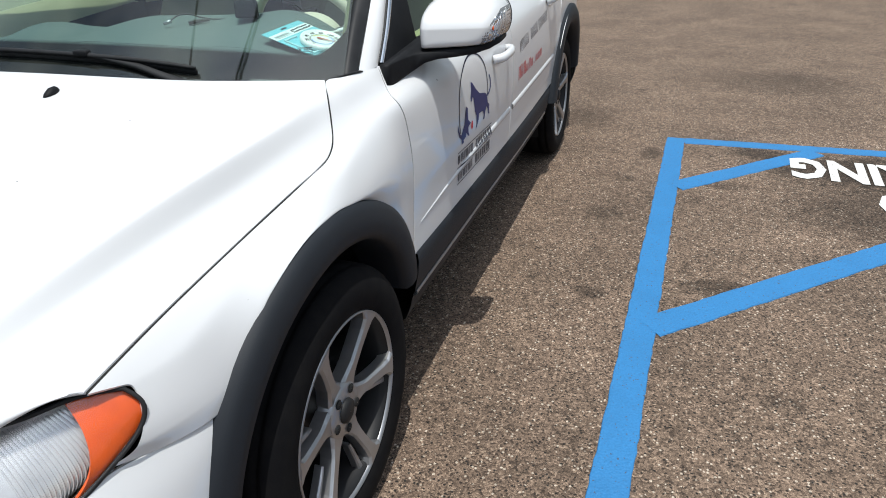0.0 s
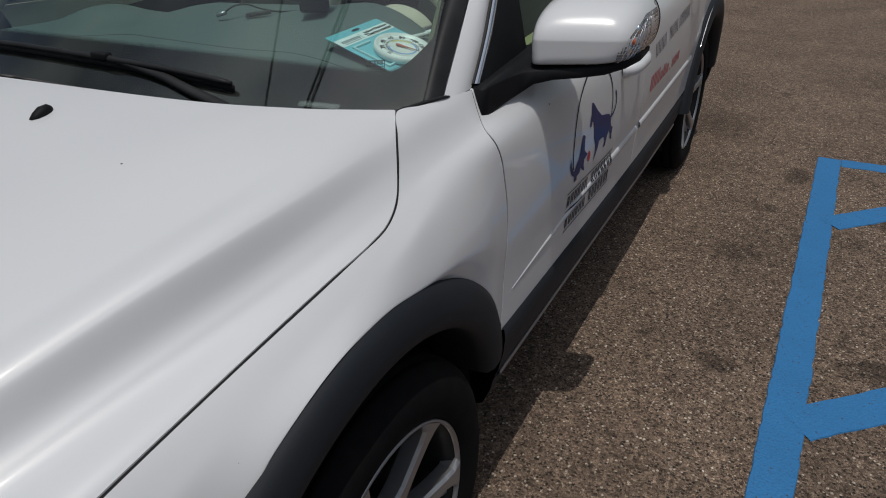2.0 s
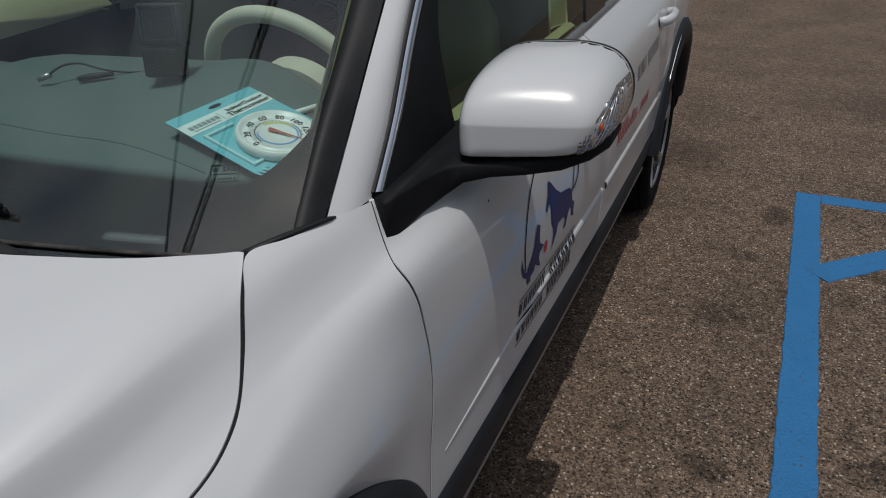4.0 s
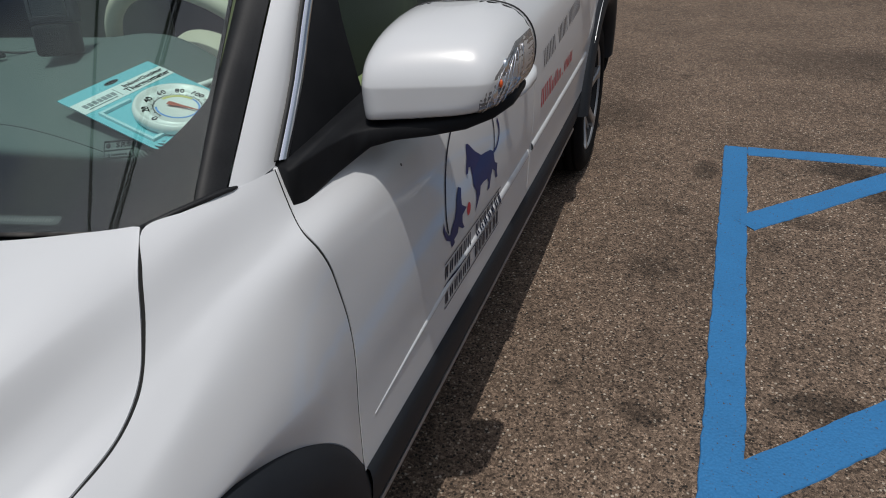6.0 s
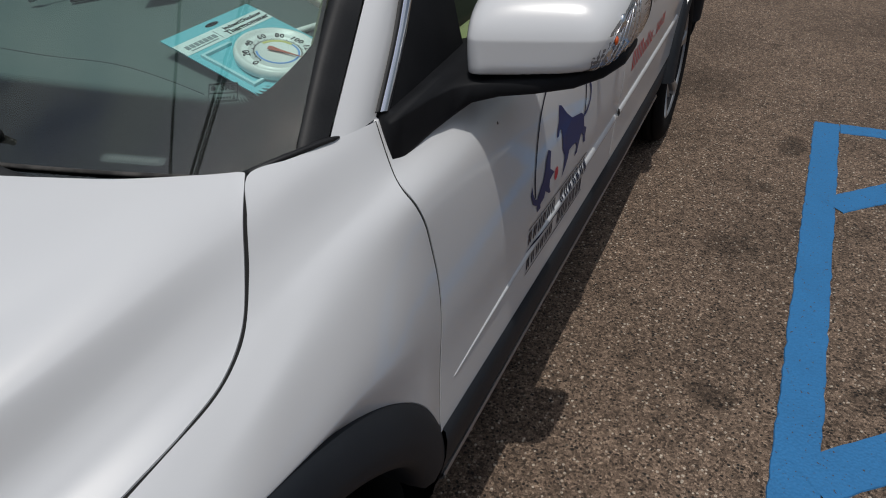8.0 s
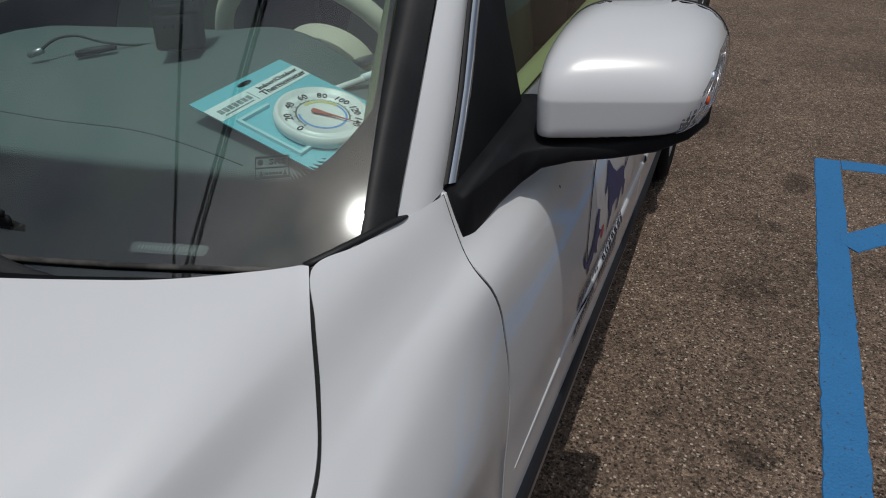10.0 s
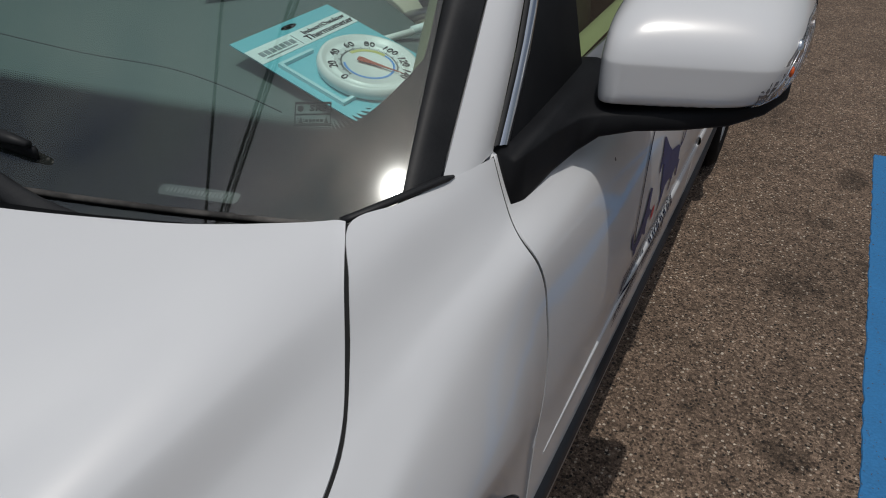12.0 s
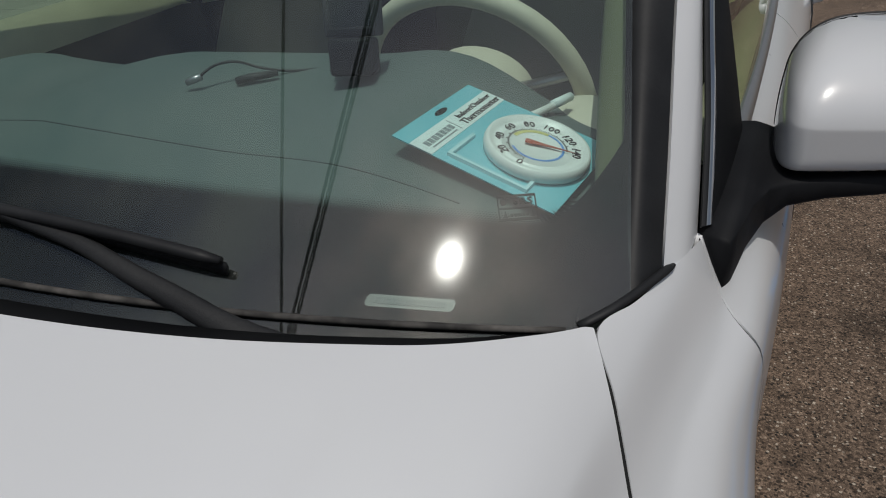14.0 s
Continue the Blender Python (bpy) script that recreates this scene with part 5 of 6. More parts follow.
    bmesh.ops.create_uvsphere(bm, u_segments=10, v_segments=8, radius=0.0045)
    bmesh.ops.transform(bm, matrix=Matrix.Translation(tuple(mid + np.array((-0.001 * s, 0, 0)))) @ Matrix.Diagonal((0.6, 1, 1.3, 1)), verts=bm.verts)
    part("bulb", bm, AMBER, lamp, "small amber bulb")
    # thin black line round the back of the shell
    part("shell_rim", tube(bmesh.new(), [shell_point(x, z, 0.990, -0.002) for x, z in np.concatenate([loop, loop[:1]])], 0.0022, 6), BLACK_RUBBER, shell)
    # black corner plate of the window
    tri = np.array([[(0.842, 0.500, 1.026), (0.850, 0.60, 1.028), (0.852, 0.712, 1.034)], [(0.826, 0.572, 1.094), (0.834, 0.64, 1.095), (0.836, 0.716, 1.10)], [(0.800, 0.672, 1.180), (0.809, 0.70, 1.181), (0.812, 0.738, 1.185)], [(0.770, 0.80, 1.28), (0.773, 0.812, 1.281), (0.775, 0.828, 1.283)]])
    tri = patch([[tuple(p) for p in k] for k in tri], 8, 12)
    tri = tri if s > 0 else flip_x(tri)
    part("corner_plate", sheet(tri, (s, 0, 0), 0.006), BLACK_PLASTIC, car)


for s in (1, -1):
    door_mirror(s)


# ---- wheels ----
def wheel():
    """Five twin spokes on a rim, tyre, cap, dark bolt holes and brake disc; its outer face towards +x at x = 0."""
    bm = bmesh.new()
    lathe(bm, [(0.231, -0.004), (0.234, 0.006), (0.238, 0.004), (0.238, -0.004)], 64)
    rim = finish("wheel", bm, ALLOY)
    # barrel near black: the shade inside the rim is put into its colour
    part("rim_barrel", lathe(bmesh.new(), [(0.238, -0.004), (0.228, -0.008), (0.221, -0.03), (0.217, -0.10), (0.225, -0.19), (0.236, -0.195)], 64), DARK_CAP_SHADED_BARREL, rim)
    for k in range(6):
        a0 = radians(112 + 60 * k)
        c, s_ = math.cos(a0), math.sin(a0)
        pts = []
        for r, w, h in ((0.040, 0.036, -0.020), (0.066, 0.032, -0.020), (0.088, 0.0215, -0.018), (0.112, 0.0160, -0.014), (0.150, 0.0150, -0.009), (0.190, 0.0165, -0.003), (0.215, 0.0215, 0.001), (0.232, 0.040, 0.003)):
            ring = []
            for du, dh in ((-w, -0.004), (-w * 0.72, 0.003), (w * 0.72, 0.003), (w, -0.004), (w * 0.95, -0.034), (-w * 0.95, -0.034)):
                ring.append((h + dh, r * c - du * s_, r * s_ + du * c))
            pts.append(ring)
        spoke = part("spoke", loft(bmesh.new(), pts), ALLOY, rim, smooth=False)
        pts = []
        for r, u, w, h in ((0.128, -0.030, 0.0035, -0.030), (0.150, -0.0335, 0.0055, -0.026), (0.190, -0.040, 0.0075, -0.021), (0.222, -0.046, 0.0090, -0.017)):
            pts.append([(h + dh, r * c - (u + du) * s_, r * s_ + (u + du) * c) for du, dh in ((-w, -0.002), (-w * 0.6, 0.002), (w * 0.6, 0.002), (w, -0.002), (w, -0.020), (-w, -0.020))])
        part("blade", loft(bmesh.new(), pts), ALLOY, spoke, smooth=False)
    bm = bmesh.new()
    lathe(bm, [(0.001, -0.014), (0.030, -0.012), (0.060, -0.012), (0.070, -0.020), (0.072, -0.05)], 30)
    part("hub", bm, ALLOY, rim)
    part("tyre", lathe(bmesh.new(), [(0.236, -0.005), (0.240, 0.004), (0.255, 0.012), (0.285, 0.016), (0.312, 0.011), (0.330, 0.000), (0.339, -0.012), (0.342, -0.020), (0.337, -0.022), (0.337, -0.028), (0.344, -0.030), (0.345, -0.062), (0.338, -0.064), (0.338, -0.072), (0.345, -0.074), (0.345, -0.135), (0.338, -0.137), (0.338, -0.145), (0.345, -0.147), (0.342, -0.19), (0.325, -0.215), (0.28, -0.222), (0.24, -0.205)], 72), TYRE, rim)
    part("wheel_cap", lathe(bmesh.new(), [(0.001, 0.0), (0.020, -0.001), (0.029, -0.005), (0.031, -0.012)], 24), DARK_CAP_SHADED_BARREL, rim)
    # black discs on the hub stand in for the shade in its bolt holes
    for k in range(5):
        a = math.pi / 2 + 2 * math.pi * (k + 0.5) / 5
        part("bolt_hole", lathe(bmesh.new(), [(0.001, -0.0085), (0.0105, -0.0085), (0.012, -0.0105)], 10, "x", (0, 0.052 * math.cos(a), 0.052 * math.sin(a))), LINER, rim)
    part("brake_disc", lathe(bmesh.new(), [(0.06, -0.055), (0.075, -0.095), (0.150, -0.098), (0.152, -0.11), (0.06, -0.115)], 40), STEEL, rim)
    bm = bmesh.new()
    box(bm, (-0.13, 0.06, -0.09), (-0.062, 0.165, 0.09), 0.012)
    part("brake_caliper", bm, LINER, rim)
    return rim


first = wheel()
first.parent = car
first.matrix_basis = pose(0.914, 0, HUB, 0)
for x, y, turn, spin in ((0.905, WB, 0, 20), (-0.914, 0, 180, 5), (-0.905, WB, 180, 30)):
    copy_thing(first, pose(x, y, HUB, 0, 0, turn) @ pose(0, 0, 0, spin)).parent = car


# ---- cabin ----
def cabin():
    top = patch([[(0.0, 0.17, 0.985), (0.0, 0.34, 1.055), (0.0, 0.55, 1.095), (0.0, 0.72, 1.10), (0.0, 0.80, 1.07), (0.0, 0.84, 0.95), (0.0, 0.82, 0.70)],
                 [(0.30, 0.20, 0.985), (0.30, 0.36, 1.052), (0.30, 0.55, 1.092), (0.31, 0.71, 1.108), (0.31, 0.79, 1.09), (0.31, 0.83, 0.95), (0.30, 0.82, 0.70)],
                 [(0.48, 0.25, 0.985), (0.48, 0.40, 1.064), (0.48, 0.55, 1.092), (0.47, 0.70, 1.120), (0.47, 0.77, 1.105), (0.47, 0.82, 0.95), (0.46, 0.81, 0.70)],
                 [(0.62, 0.31, 0.985), (0.62, 0.42, 1.046), (0.62, 0.54, 1.058), (0.62, 0.68, 1.062), (0.62, 0.76, 1.04), (0.62, 0.80, 0.94), (0.60, 0.80, 0.70)],
                 [(0.75, 0.37, 0.985), (0.755, 0.45, 1.012), (0.755, 0.55, 1.025), (0.755, 0.67, 1.03), (0.75, 0.74, 1.01), (0.75, 0.78, 0.92), (0.74, 0.78, 0.70)]], 40, 24)
    right = flip_x(top)
    # no instrument hump before the passenger
    right[:, :, 2] -= 0.045 * np.clip((-right[:, :, 0] - 0.02) / 0.2, 0, 1) * np.clip((right[:, :, 1] - 0.35) / 0.25, 0, 1)
    dash = part("dashboard", sheet(np.concatenate([right[:, :0:-1], top], axis=1), (0, 0, 1), 0), DASH, car)
    bm = bmesh.new()
    both = np.concatenate([right[:, :0:-1], top], axis=1)[:20]
    seam = [(np.interp(0.428, both[:, j, 1], both[:, j, 0]), 0.428, np.interp(0.428, both[:, j, 1], both[:, j, 2]) - 0.0002) for j in range(4, both.shape[1] - 6)]
    tube(bm, seam, 0.0009, 6)
    part("dash_seam", bm, DARK_TRIM, dash)
    # screen unit standing on the dashboard
    bm = bmesh.new()
    tilt = pose(0.388, 0.618, 1.186, -10, 0, 20) @ Matrix.Diagonal((0.80, 0.80, 0.72, 1))
    box(bm, (-0.045, -0.016, -0.035), (0.045, 0.016, 0.055), 0.006, tilt)
    unit = part("screen_unit", bm, DARK_TRIM, car, "small dark screen unit standing on the dashboard")
    bm = bmesh.new()
    for lo, hi in (((-0.036, -0.020, 0.046), (0.036, -0.0155, 0.049)), ((-0.036, -0.020, -0.022), (0.036, -0.0155, -0.019)), ((-0.036, -0.020, -0.022), (-0.033, -0.0155, 0.049)), ((0.033, -0.020, -0.022), (0.036, -0.0155, 0.049))):
        box(bm, lo, hi, 0, tilt)
    part("screen_frame", bm, DARK_TRIM, unit, smooth=False)
    bm = bmesh.new()
    box(bm, (-0.032, -0.018, -0.018), (0.032, -0.0165, 0.045), 0, tilt)
    part("screen", bm, SCREEN, unit, smooth=False)
    bm = bmesh.new()
    box(bm, (-0.038, -0.030, -0.100), (0.034, 0.024, -0.036), 0.008, tilt)
    part("cradle", bm, BLACK_PLASTIC, unit)
    bm = bmesh.new()
    for k in range(3):
        box(bm, (-0.024 + 0.016 * k, -0.033, -0.060), (-0.014 + 0.016 * k, -0.030, -0.052), 0, tilt)
    part("buttons", bm, BLACK_PLASTIC, unit, smooth=False)

    # steering wheel
    c, tilt = Vector((0.440, 0.860, 1.010)), pose(0, 0, 0, 112, 0, 0)
    bm = bmesh.new()
    n = 48
    ring = [c + tilt @ Vector((0.187 * math.cos(2 * math.pi * k / n), 0.187 * math.sin(2 * math.pi * k / n), 0)) for k in range(n + 1)]
    tube(bm, ring, 0.0155, 12)
    w = part("steering_wheel", bm, BEIGE, car, "beige leather steering wheel")
    bm = lathe(bmesh.new(), [(0.001, 0.036), (0.055, 0.034), (0.088, 0.020), (0.098, -0.004), (0.090, -0.04)], 28, "z")
    bmesh.ops.transform(bm, matrix=Matrix.Translation(c) @ tilt @ Matrix.Diagonal((1.0, 0.82, 1, 1)), verts=bm.verts)
    part("hub_pad", bm, BEIGE, w)
    for a in (20, 160, 270):
        d = Vector((math.cos(radians(a)), math.sin(radians(a)), 0))
        part("spoke", tube(bmesh.new(), [c + tilt @ (d * r) for r in (0.06, 0.12, 0.182)], [0.022, 0.016, 0.013], 8, 0.5), SATIN, w)
    part("column_shroud", tube(bmesh.new(), [c + tilt @ Vector((0, -0.01, h)) for h in (0.03, 0.08, 0.15)], [0.06, 0.072, 0.078], 16), BEIGE, w)

    bm = bmesh.new()
    bmesh.ops.create_uvsphere(bm, u_segments=28, v_segments=16, radius=1.0)
    bmesh.ops.transform(bm, matrix=pose(0.655, 0.735, 1.018, 10, 0, -14) @ Matrix.Diagonal((0.085, 0.075, 0.042, 1)), verts=bm.verts)
    pod = part("dashboard_end", bm, BEIGE, car, "beige rounded end of the dashboard with an air vent")
    g = patch([[(0.53, 0.80, 1.035), (0.64, 0.80, 1.030), (0.76, 0.79, 1.020)], [(0.53, 0.87, 0.985), (0.64, 0.865, 0.985), (0.76, 0.85, 0.98)], [(0.53, 0.885, 0.80), (0.64, 0.88, 0.80), (0.75, 0.87, 0.80)]], 10, 10)
    part("lower_dash", sheet(g, (0, 1, 0.5), 0.01), BEIGE, dash)
    bm = bmesh.new()
    for k in range(5):
        box(bm, (0.628 + 0.014 * k, 0.800, 0.995), (0.636 + 0.014 * k, 0.808, 1.022), 0.001)
    part("vent_slats", bm, DARK_TRIM, pod, smooth=False)

    # seats
    for x in (0.40, -0.40):
        bm = bmesh.new()
        rings = []
        for z, y, wd, dp in ((0.52, 1.36, 0.23, 0.075), (0.60, 1.37, 0.25, 0.085), (0.75, 1.41, 0.255, 0.08), (0.92, 1.46, 0.25, 0.07), (1.06, 1.51, 0.22, 0.06), (1.13, 1.53, 0.17, 0.045), (1.15, 1.535, 0.10, 0.02)):
            rings.append([(x + wd * (abs(math.cos(a)) ** 0.5) * (1 if math.cos(a) > 0 else -1), y + dp * (abs(math.sin(a)) ** 0.7) * (1 if math.sin(a) > 0 else -1) - 0.03 * abs(math.cos(a)), z) for a in (2 * math.pi * k / 28 for k in range(28))])
        seat = part("seat_back", loft(bm, rings), SEAT, car, "beige leather front seat, darkened as in a dim cabin")
        bm = bmesh.new()
        rings = [[(x + wd * (abs(math.cos(a)) ** 0.5) * (1 if math.cos(a) > 0 else -1), 1.54 + 0.045 * math.sin(a), z) for a in (2 * math.pi * k / 20 for k in range(20))] for z, wd in ((1.19, 0.10), (1.21, 0.13), (1.28, 0.135), (1.33, 0.12), (1.345, 0.06))]
        part("headrest", loft(bm, rings), SEAT, seat)
        bm = bmesh.new()
        box(bm, (x - 0.25, 0.86, 0.38), (x + 0.25, 1.42, 0.56), 0.06)
        part("seat_cushion", bm, SEAT, seat)
    bm = bmesh.new()
    box(bm, (-0.66, 2.25, 0.40), (0.66, 2.70, 0.60), 0.06)
    rear = part("rear_bench", bm, SEAT, car)
    bm = bmesh.new()
    box(bm, (-0.66, 2.62, 0.55), (0.66, 2.78, 1.10), 0.06, None)
    part("rear_backrest", bm, SEAT, rear)
    bm = bmesh.new()
    box(bm, (-0.10, 0.86, 0.35), (0.10, 1.5, 0.66), 0.03)
    part("centre_console", bm, DASH, car)
    for s in (1, -1):
        h = 0.040 if s < 0 else 0.022
        for ya, yb in ((0.60, 1.49), (1.60, 2.55)):
            g = []
            for y in np.linspace(ya, yb, 30):
                z = 1.028 + (0.070 if s < 0 else 0.030) * (y - 0.6) + h
                end = 1 - max(0.0, (y - (yb - 0.06)) / 0.06) ** 2 * 0.35
                g.append([(x - 0.02 * max(0.0, y - 1.5), y, z - 0.16 + (dz + 0.16) * end) for x, dz in ((0.838, -0.004), (0.828, 0.002), (0.814, 0.0), (0.799, -0.012), (0.784, -0.030), (0.771, -0.052), (0.762, -0.085))])
            # the rear trim takes the beige that is darkened for cabin shade
            upper_trim = part("door_trim", sheet(np.array(g) if s > 0 else flip_x(np.array(g)), (-s, 0, 1), 0.004), BEIGE if ya < 1 else SEAT, car)
            g = np.array([[(x - 0.02 * max(0.0, y - 1.5), y, 1.028 + (0.070 if s < 0 else 0.030) * (y - 0.6) + h + dz) for x, dz in ((0.764, -0.080), (0.758, -0.12), (0.735, -0.30), (0.72, -0.55))] for y in np.linspace(ya, yb, 14)])
            part("lower_panel", sheet(g if s > 0 else flip_x(g), (-s, 0, 0), 0.004), DARK_TRIM, upper_trim)
        g = patch([[(0.790, 0.385, 1.030), (0.741, 0.580, 1.17), (0.686, 0.81, 1.33), (0.645, 0.97, 1.44)], [(0.742, 0.455, 1.030), (0.698, 0.640, 1.17), (0.650, 0.88, 1.33), (0.612, 1.03, 1.44)], [(0.795, 0.56, 1.030), (0.785, 0.74, 1.17), (0.745, 0.96, 1.32), (0.705, 1.15, 1.43)]], 16, 8)
        part("pillar_trim", sheet(g if s > 0 else flip_x(g), (-s, -0.3, 0), 0.003), PILLAR_LINING, car)
        g = patch([[(0.755, 1.50, 1.03), (0.725, 1.53, 1.25), (0.665, 1.55, 1.47)], [(0.735, 1.58, 1.03), (0.705, 1.60, 1.25), (0.65, 1.60, 1.47)], [(0.755, 1.66, 1.03), (0.725, 1.66, 1.25), (0.665, 1.66, 1.47)]], 10, 8)
        part("centre_pillar_trim", sheet(g if s > 0 else flip_x(g), (-s, 0, 0), 0.005), BEIGE, car)
    lining = np.concatenate([flip_x(roof)[:, :0:-1], roof], axis=1) - np.array((0, 0, 0.035))
    part("headlining", sheet(lining, (0, 0, -1), 0), HEADLINER, car)
    bm = bmesh.new()
    box(bm, (-0.74, 0.3, 0.29), (0.74, 3.6, 0.33))
    part("cabin_floor", bm, DARK_TRIM, car, smooth=False)
    bm = bmesh.new()
    box(bm, (-0.66, 0.13, 0.35), (0.66, 0.16, 0.93))
    part("bulkhead", bm, DARK_TRIM, car, smooth=False)


cabin()

# loose lead on the dashboard
lead = thing("charging_lead", "black charging lead lying on the dashboard", "cable", (0, 0, 0))
part("wire", tube(bmesh.new(), curve([(0.168, 0.556, 1.112), (0.182, 0.575, 1.124), (0.205, 0.592, 1.126), (0.232, 0.606, 1.116), (0.262, 0.626, 1.108), (0.30, 0.655, 1.106)], 28), 0.0020, 8), CABLE, lead)
part("plug", tube(bmesh.new(), [(0.214, 0.575, 1.104), (0.232, 0.588, 1.107), (0.262, 0.606, 1.110)], [0.0050, 0.0060, 0.0040], 8), CABLE, lead)
part("plug_tip", tube(bmesh.new(), [(0.150, 0.548, 1.105), (0.160, 0.553, 1.109), (0.170, 0.558, 1.112)], [0.0042, 0.0052, 0.0046], 8), SATIN, lead)

# packaged dial thermometer propped on the dashboard
CL, CT, CB = Vector((0.523, 0.461, 1.096)), Vector((0.540, 0.620, 1.106)), Vector((0.691, 0.439, 1.045))
cu = (CT - CL).normalized()
cw = cu.cross(CB - CL).normalized()
cw = cw if cw.z > 0 else -cw
cv = cw.cross(cu)
if cv.dot(CB - CL) < 0:
    cv = -cv


def card(u, v, w=0.0):
    """A place on the card: along its top edge, down it, and above it."""
    return tuple(CL + cu * u + cv * v + cw * (w + 0.002))


CW, CH = 0.160, 0.190
pack = thing("thermometer_package", "dial thermometer in turquoise card packaging behind the windscreen", "thermometer")
hole = [(CW / 2 + 0.012 * math.cos(a), 0.011 + 0.004 * math.sin(a)) for a in (2 * math.pi * k / 16 for k in range(16))]
bm = bmesh.new()
prism(bm, [(0, 0), (CW, 0), (CW, CH), (0, CH)], 0.0012, card)
base = part("card", bm, CARD_BLUE, pack, smooth=False)
bm = bmesh.new()
prism(bm, [(0.0, 0.022), (CW, 0.022), (CW, 0.050), (0.0, 0.050)], 0.0018, card)
part("title_band", bm, CARD_PALE, base, smooth=False)
bm = bmesh.new()
prism(bm, hole, 0.0017, card)
part("hanging_slot", bm, INK, base, smooth=False)
cm = Matrix((cu, -cv, cu.cross(-cv))).transposed().to_4x4()
lettering("title_words", "Indoor/Outdoor", 0.0108, INK, Matrix.Translation(card(0.118, 0.031, 0.0024)) @ cm, base)
lettering("title_words", "Thermometer", 0.0140, INK, Matrix.Translation(card(0.117, 0.042, 0.0024)) @ cm, base)
bm = bmesh.new()
for u0, u1, v0, v1 in [(0.010 + 0.0078 * k, 0.0160 + 0.0078 * k, 0.032, 0.0405) for k in range(7)] + [(0.012, 0.060, 0.0435, 0.0452), (0.0665, 0.0673, 0.026, 0.047)]:
    prism(bm, [(u0, v0), (u1, v0), (u1, v1), (u0, v1)], 0.0022, card)
part("title_bars", bm, GREY_INK, base, smooth=False)
bm = bmesh.new()
for u0, u1, v0, v1 in ((0.010, 0.014, 0.066, 0.150), (0.010, 0.062, 0.062, 0.066), (0.010, 0.040, 0.150, 0.154)):
    prism(bm, [(u0, v0), (u1, v0), (u1, v1), (u0, v1)], 0.0055, card)
part("blister_edge", bm, BLISTER, base, "pale clear edge of the plastic blister", smooth=False)
D0 = (0.081, 0.130)
DM = Matrix.Translation(card(*D0, 0.0)) @ cm
R0 = 0.057
bm = lathe(bmesh.new(), [(R0 - 0.004, 0.003), (R0, 0.004), (R0 + 0.001, 0.010), (R0 - 0.001, 0.016), (R0 - 0.005, 0.017), (R0 - 0.007, 0.012), (R0 - 0.016, 0.0118), (R0 - 0.0165, 0.0126), (R0 - 0.0185, 0.0126), (R0 - 0.019, 0.0118), (0.001, 0.0118)], 56, "z")
bmesh.ops.transform(bm, matrix=DM, verts=bm.verts)
dial = part("dial", bm, DIAL_WHITE, pack, "round white dial with a red needle")
for k, word in enumerate(("0", "20", "40", "60", "80", "100", "120", "140")):
    a = radians(179 - 35 * k)
    lettering("numeral", word, 0.0135, INK, DM @ Matrix.Translation((0.041 * math.cos(a), 0.041 * math.sin(a), 0.0126)) @ pose(0, 0, 0, 0, 0, math.degrees(a) - 90), dial)
bm = bmesh.new()
for k in range(71):
    a = radians(179 - 3.5 * k)
    r1 = 0.0345 if k % 5 == 0 else 0.0325
    prism(bm, [(0.0305, -0.0003), (r1, -0.0003), (r1, 0.0003), (0.0305, 0.0003)], 0.0003, lambda u, v, w, a=a: tuple(DM @ Vector((u * math.cos(a) - v * math.sin(a), u * math.sin(a) + v * math.cos(a), 0.0123 + w))))
tagged(part("scale_marks", bm, INK, dial, smooth=False), kind="stuff")
bm = bmesh.new()
arc_pts = [radians(330 - 5 * k) - 2 * math.pi for k in range(-6, 40)]
for a, b in zip(arc_pts, arc_pts[1:]):
    if math.degrees(a) < -330:
        break
    prism(bm, [(0.0265 * math.cos(a), 0.0265 * math.sin(a)), (0.029 * math.cos(a), 0.029 * math.sin(a)), (0.029 * math.cos(b), 0.029 * math.sin(b)), (0.0265 * math.cos(b), 0.0265 * math.sin(b))], 0.0002, lambda u, v, w: tuple(DM @ Vector((u, v, 0.0121 + w))))
part("blue_scale", bm, DIAL_BLUE, dial, smooth=False)
bm = bmesh.new()
for k in range(22):
    a, b = radians(88 - 4 * k), radians(84 - 4 * k)
    prism(bm, [(0.0255 * math.cos(a), 0.0255 * math.sin(a)), (0.030 * math.cos(a), 0.030 * math.sin(a)), (0.030 * math.cos(b), 0.030 * math.sin(b)), (0.0255 * math.cos(b), 0.0255 * math.sin(b))], 0.0002, lambda u, v, w: tuple(DM @ Vector((u, v, 0.0121 + w))))
part("warm_scale", bm, WARM_SCALE, dial, smooth=False)
bm = bmesh.new()
na = radians(-72)
prism(bm, [(-0.014, -0.0035), (-0.010, -0.0042), (0.004, -0.0022), (0.040, 0.0), (0.004, 0.0022), (-0.010, 0.0042), (-0.014, 0.0035)], 0.0008, lambda u, v, w: tuple(DM @ Vector((u * math.cos(na) - v * math.sin(na), u * math.sin(na) + v * math.cos(na), 0.0145 + w))))
part("needle", bm, RED_NEEDLE, dial, smooth=False)

# clear pen lying behind the package
pen = thing("ballpoint_pen", "clear white ballpoint pen lying on the dashboard", "pen")
part("barrel", tube(bmesh.new(), [(0.604, 0.606, 1.070), (0.616, 0.640, 1.071), (0.638, 0.704, 1.072)], 0.0048, 8), DIAL_WHITE, pen)
part("cap", tube(bmesh.new(), [(0.629, 0.678, 1.073), (0.641, 0.713, 1.074)], 0.0060, 8), CARD_PALE, pen)


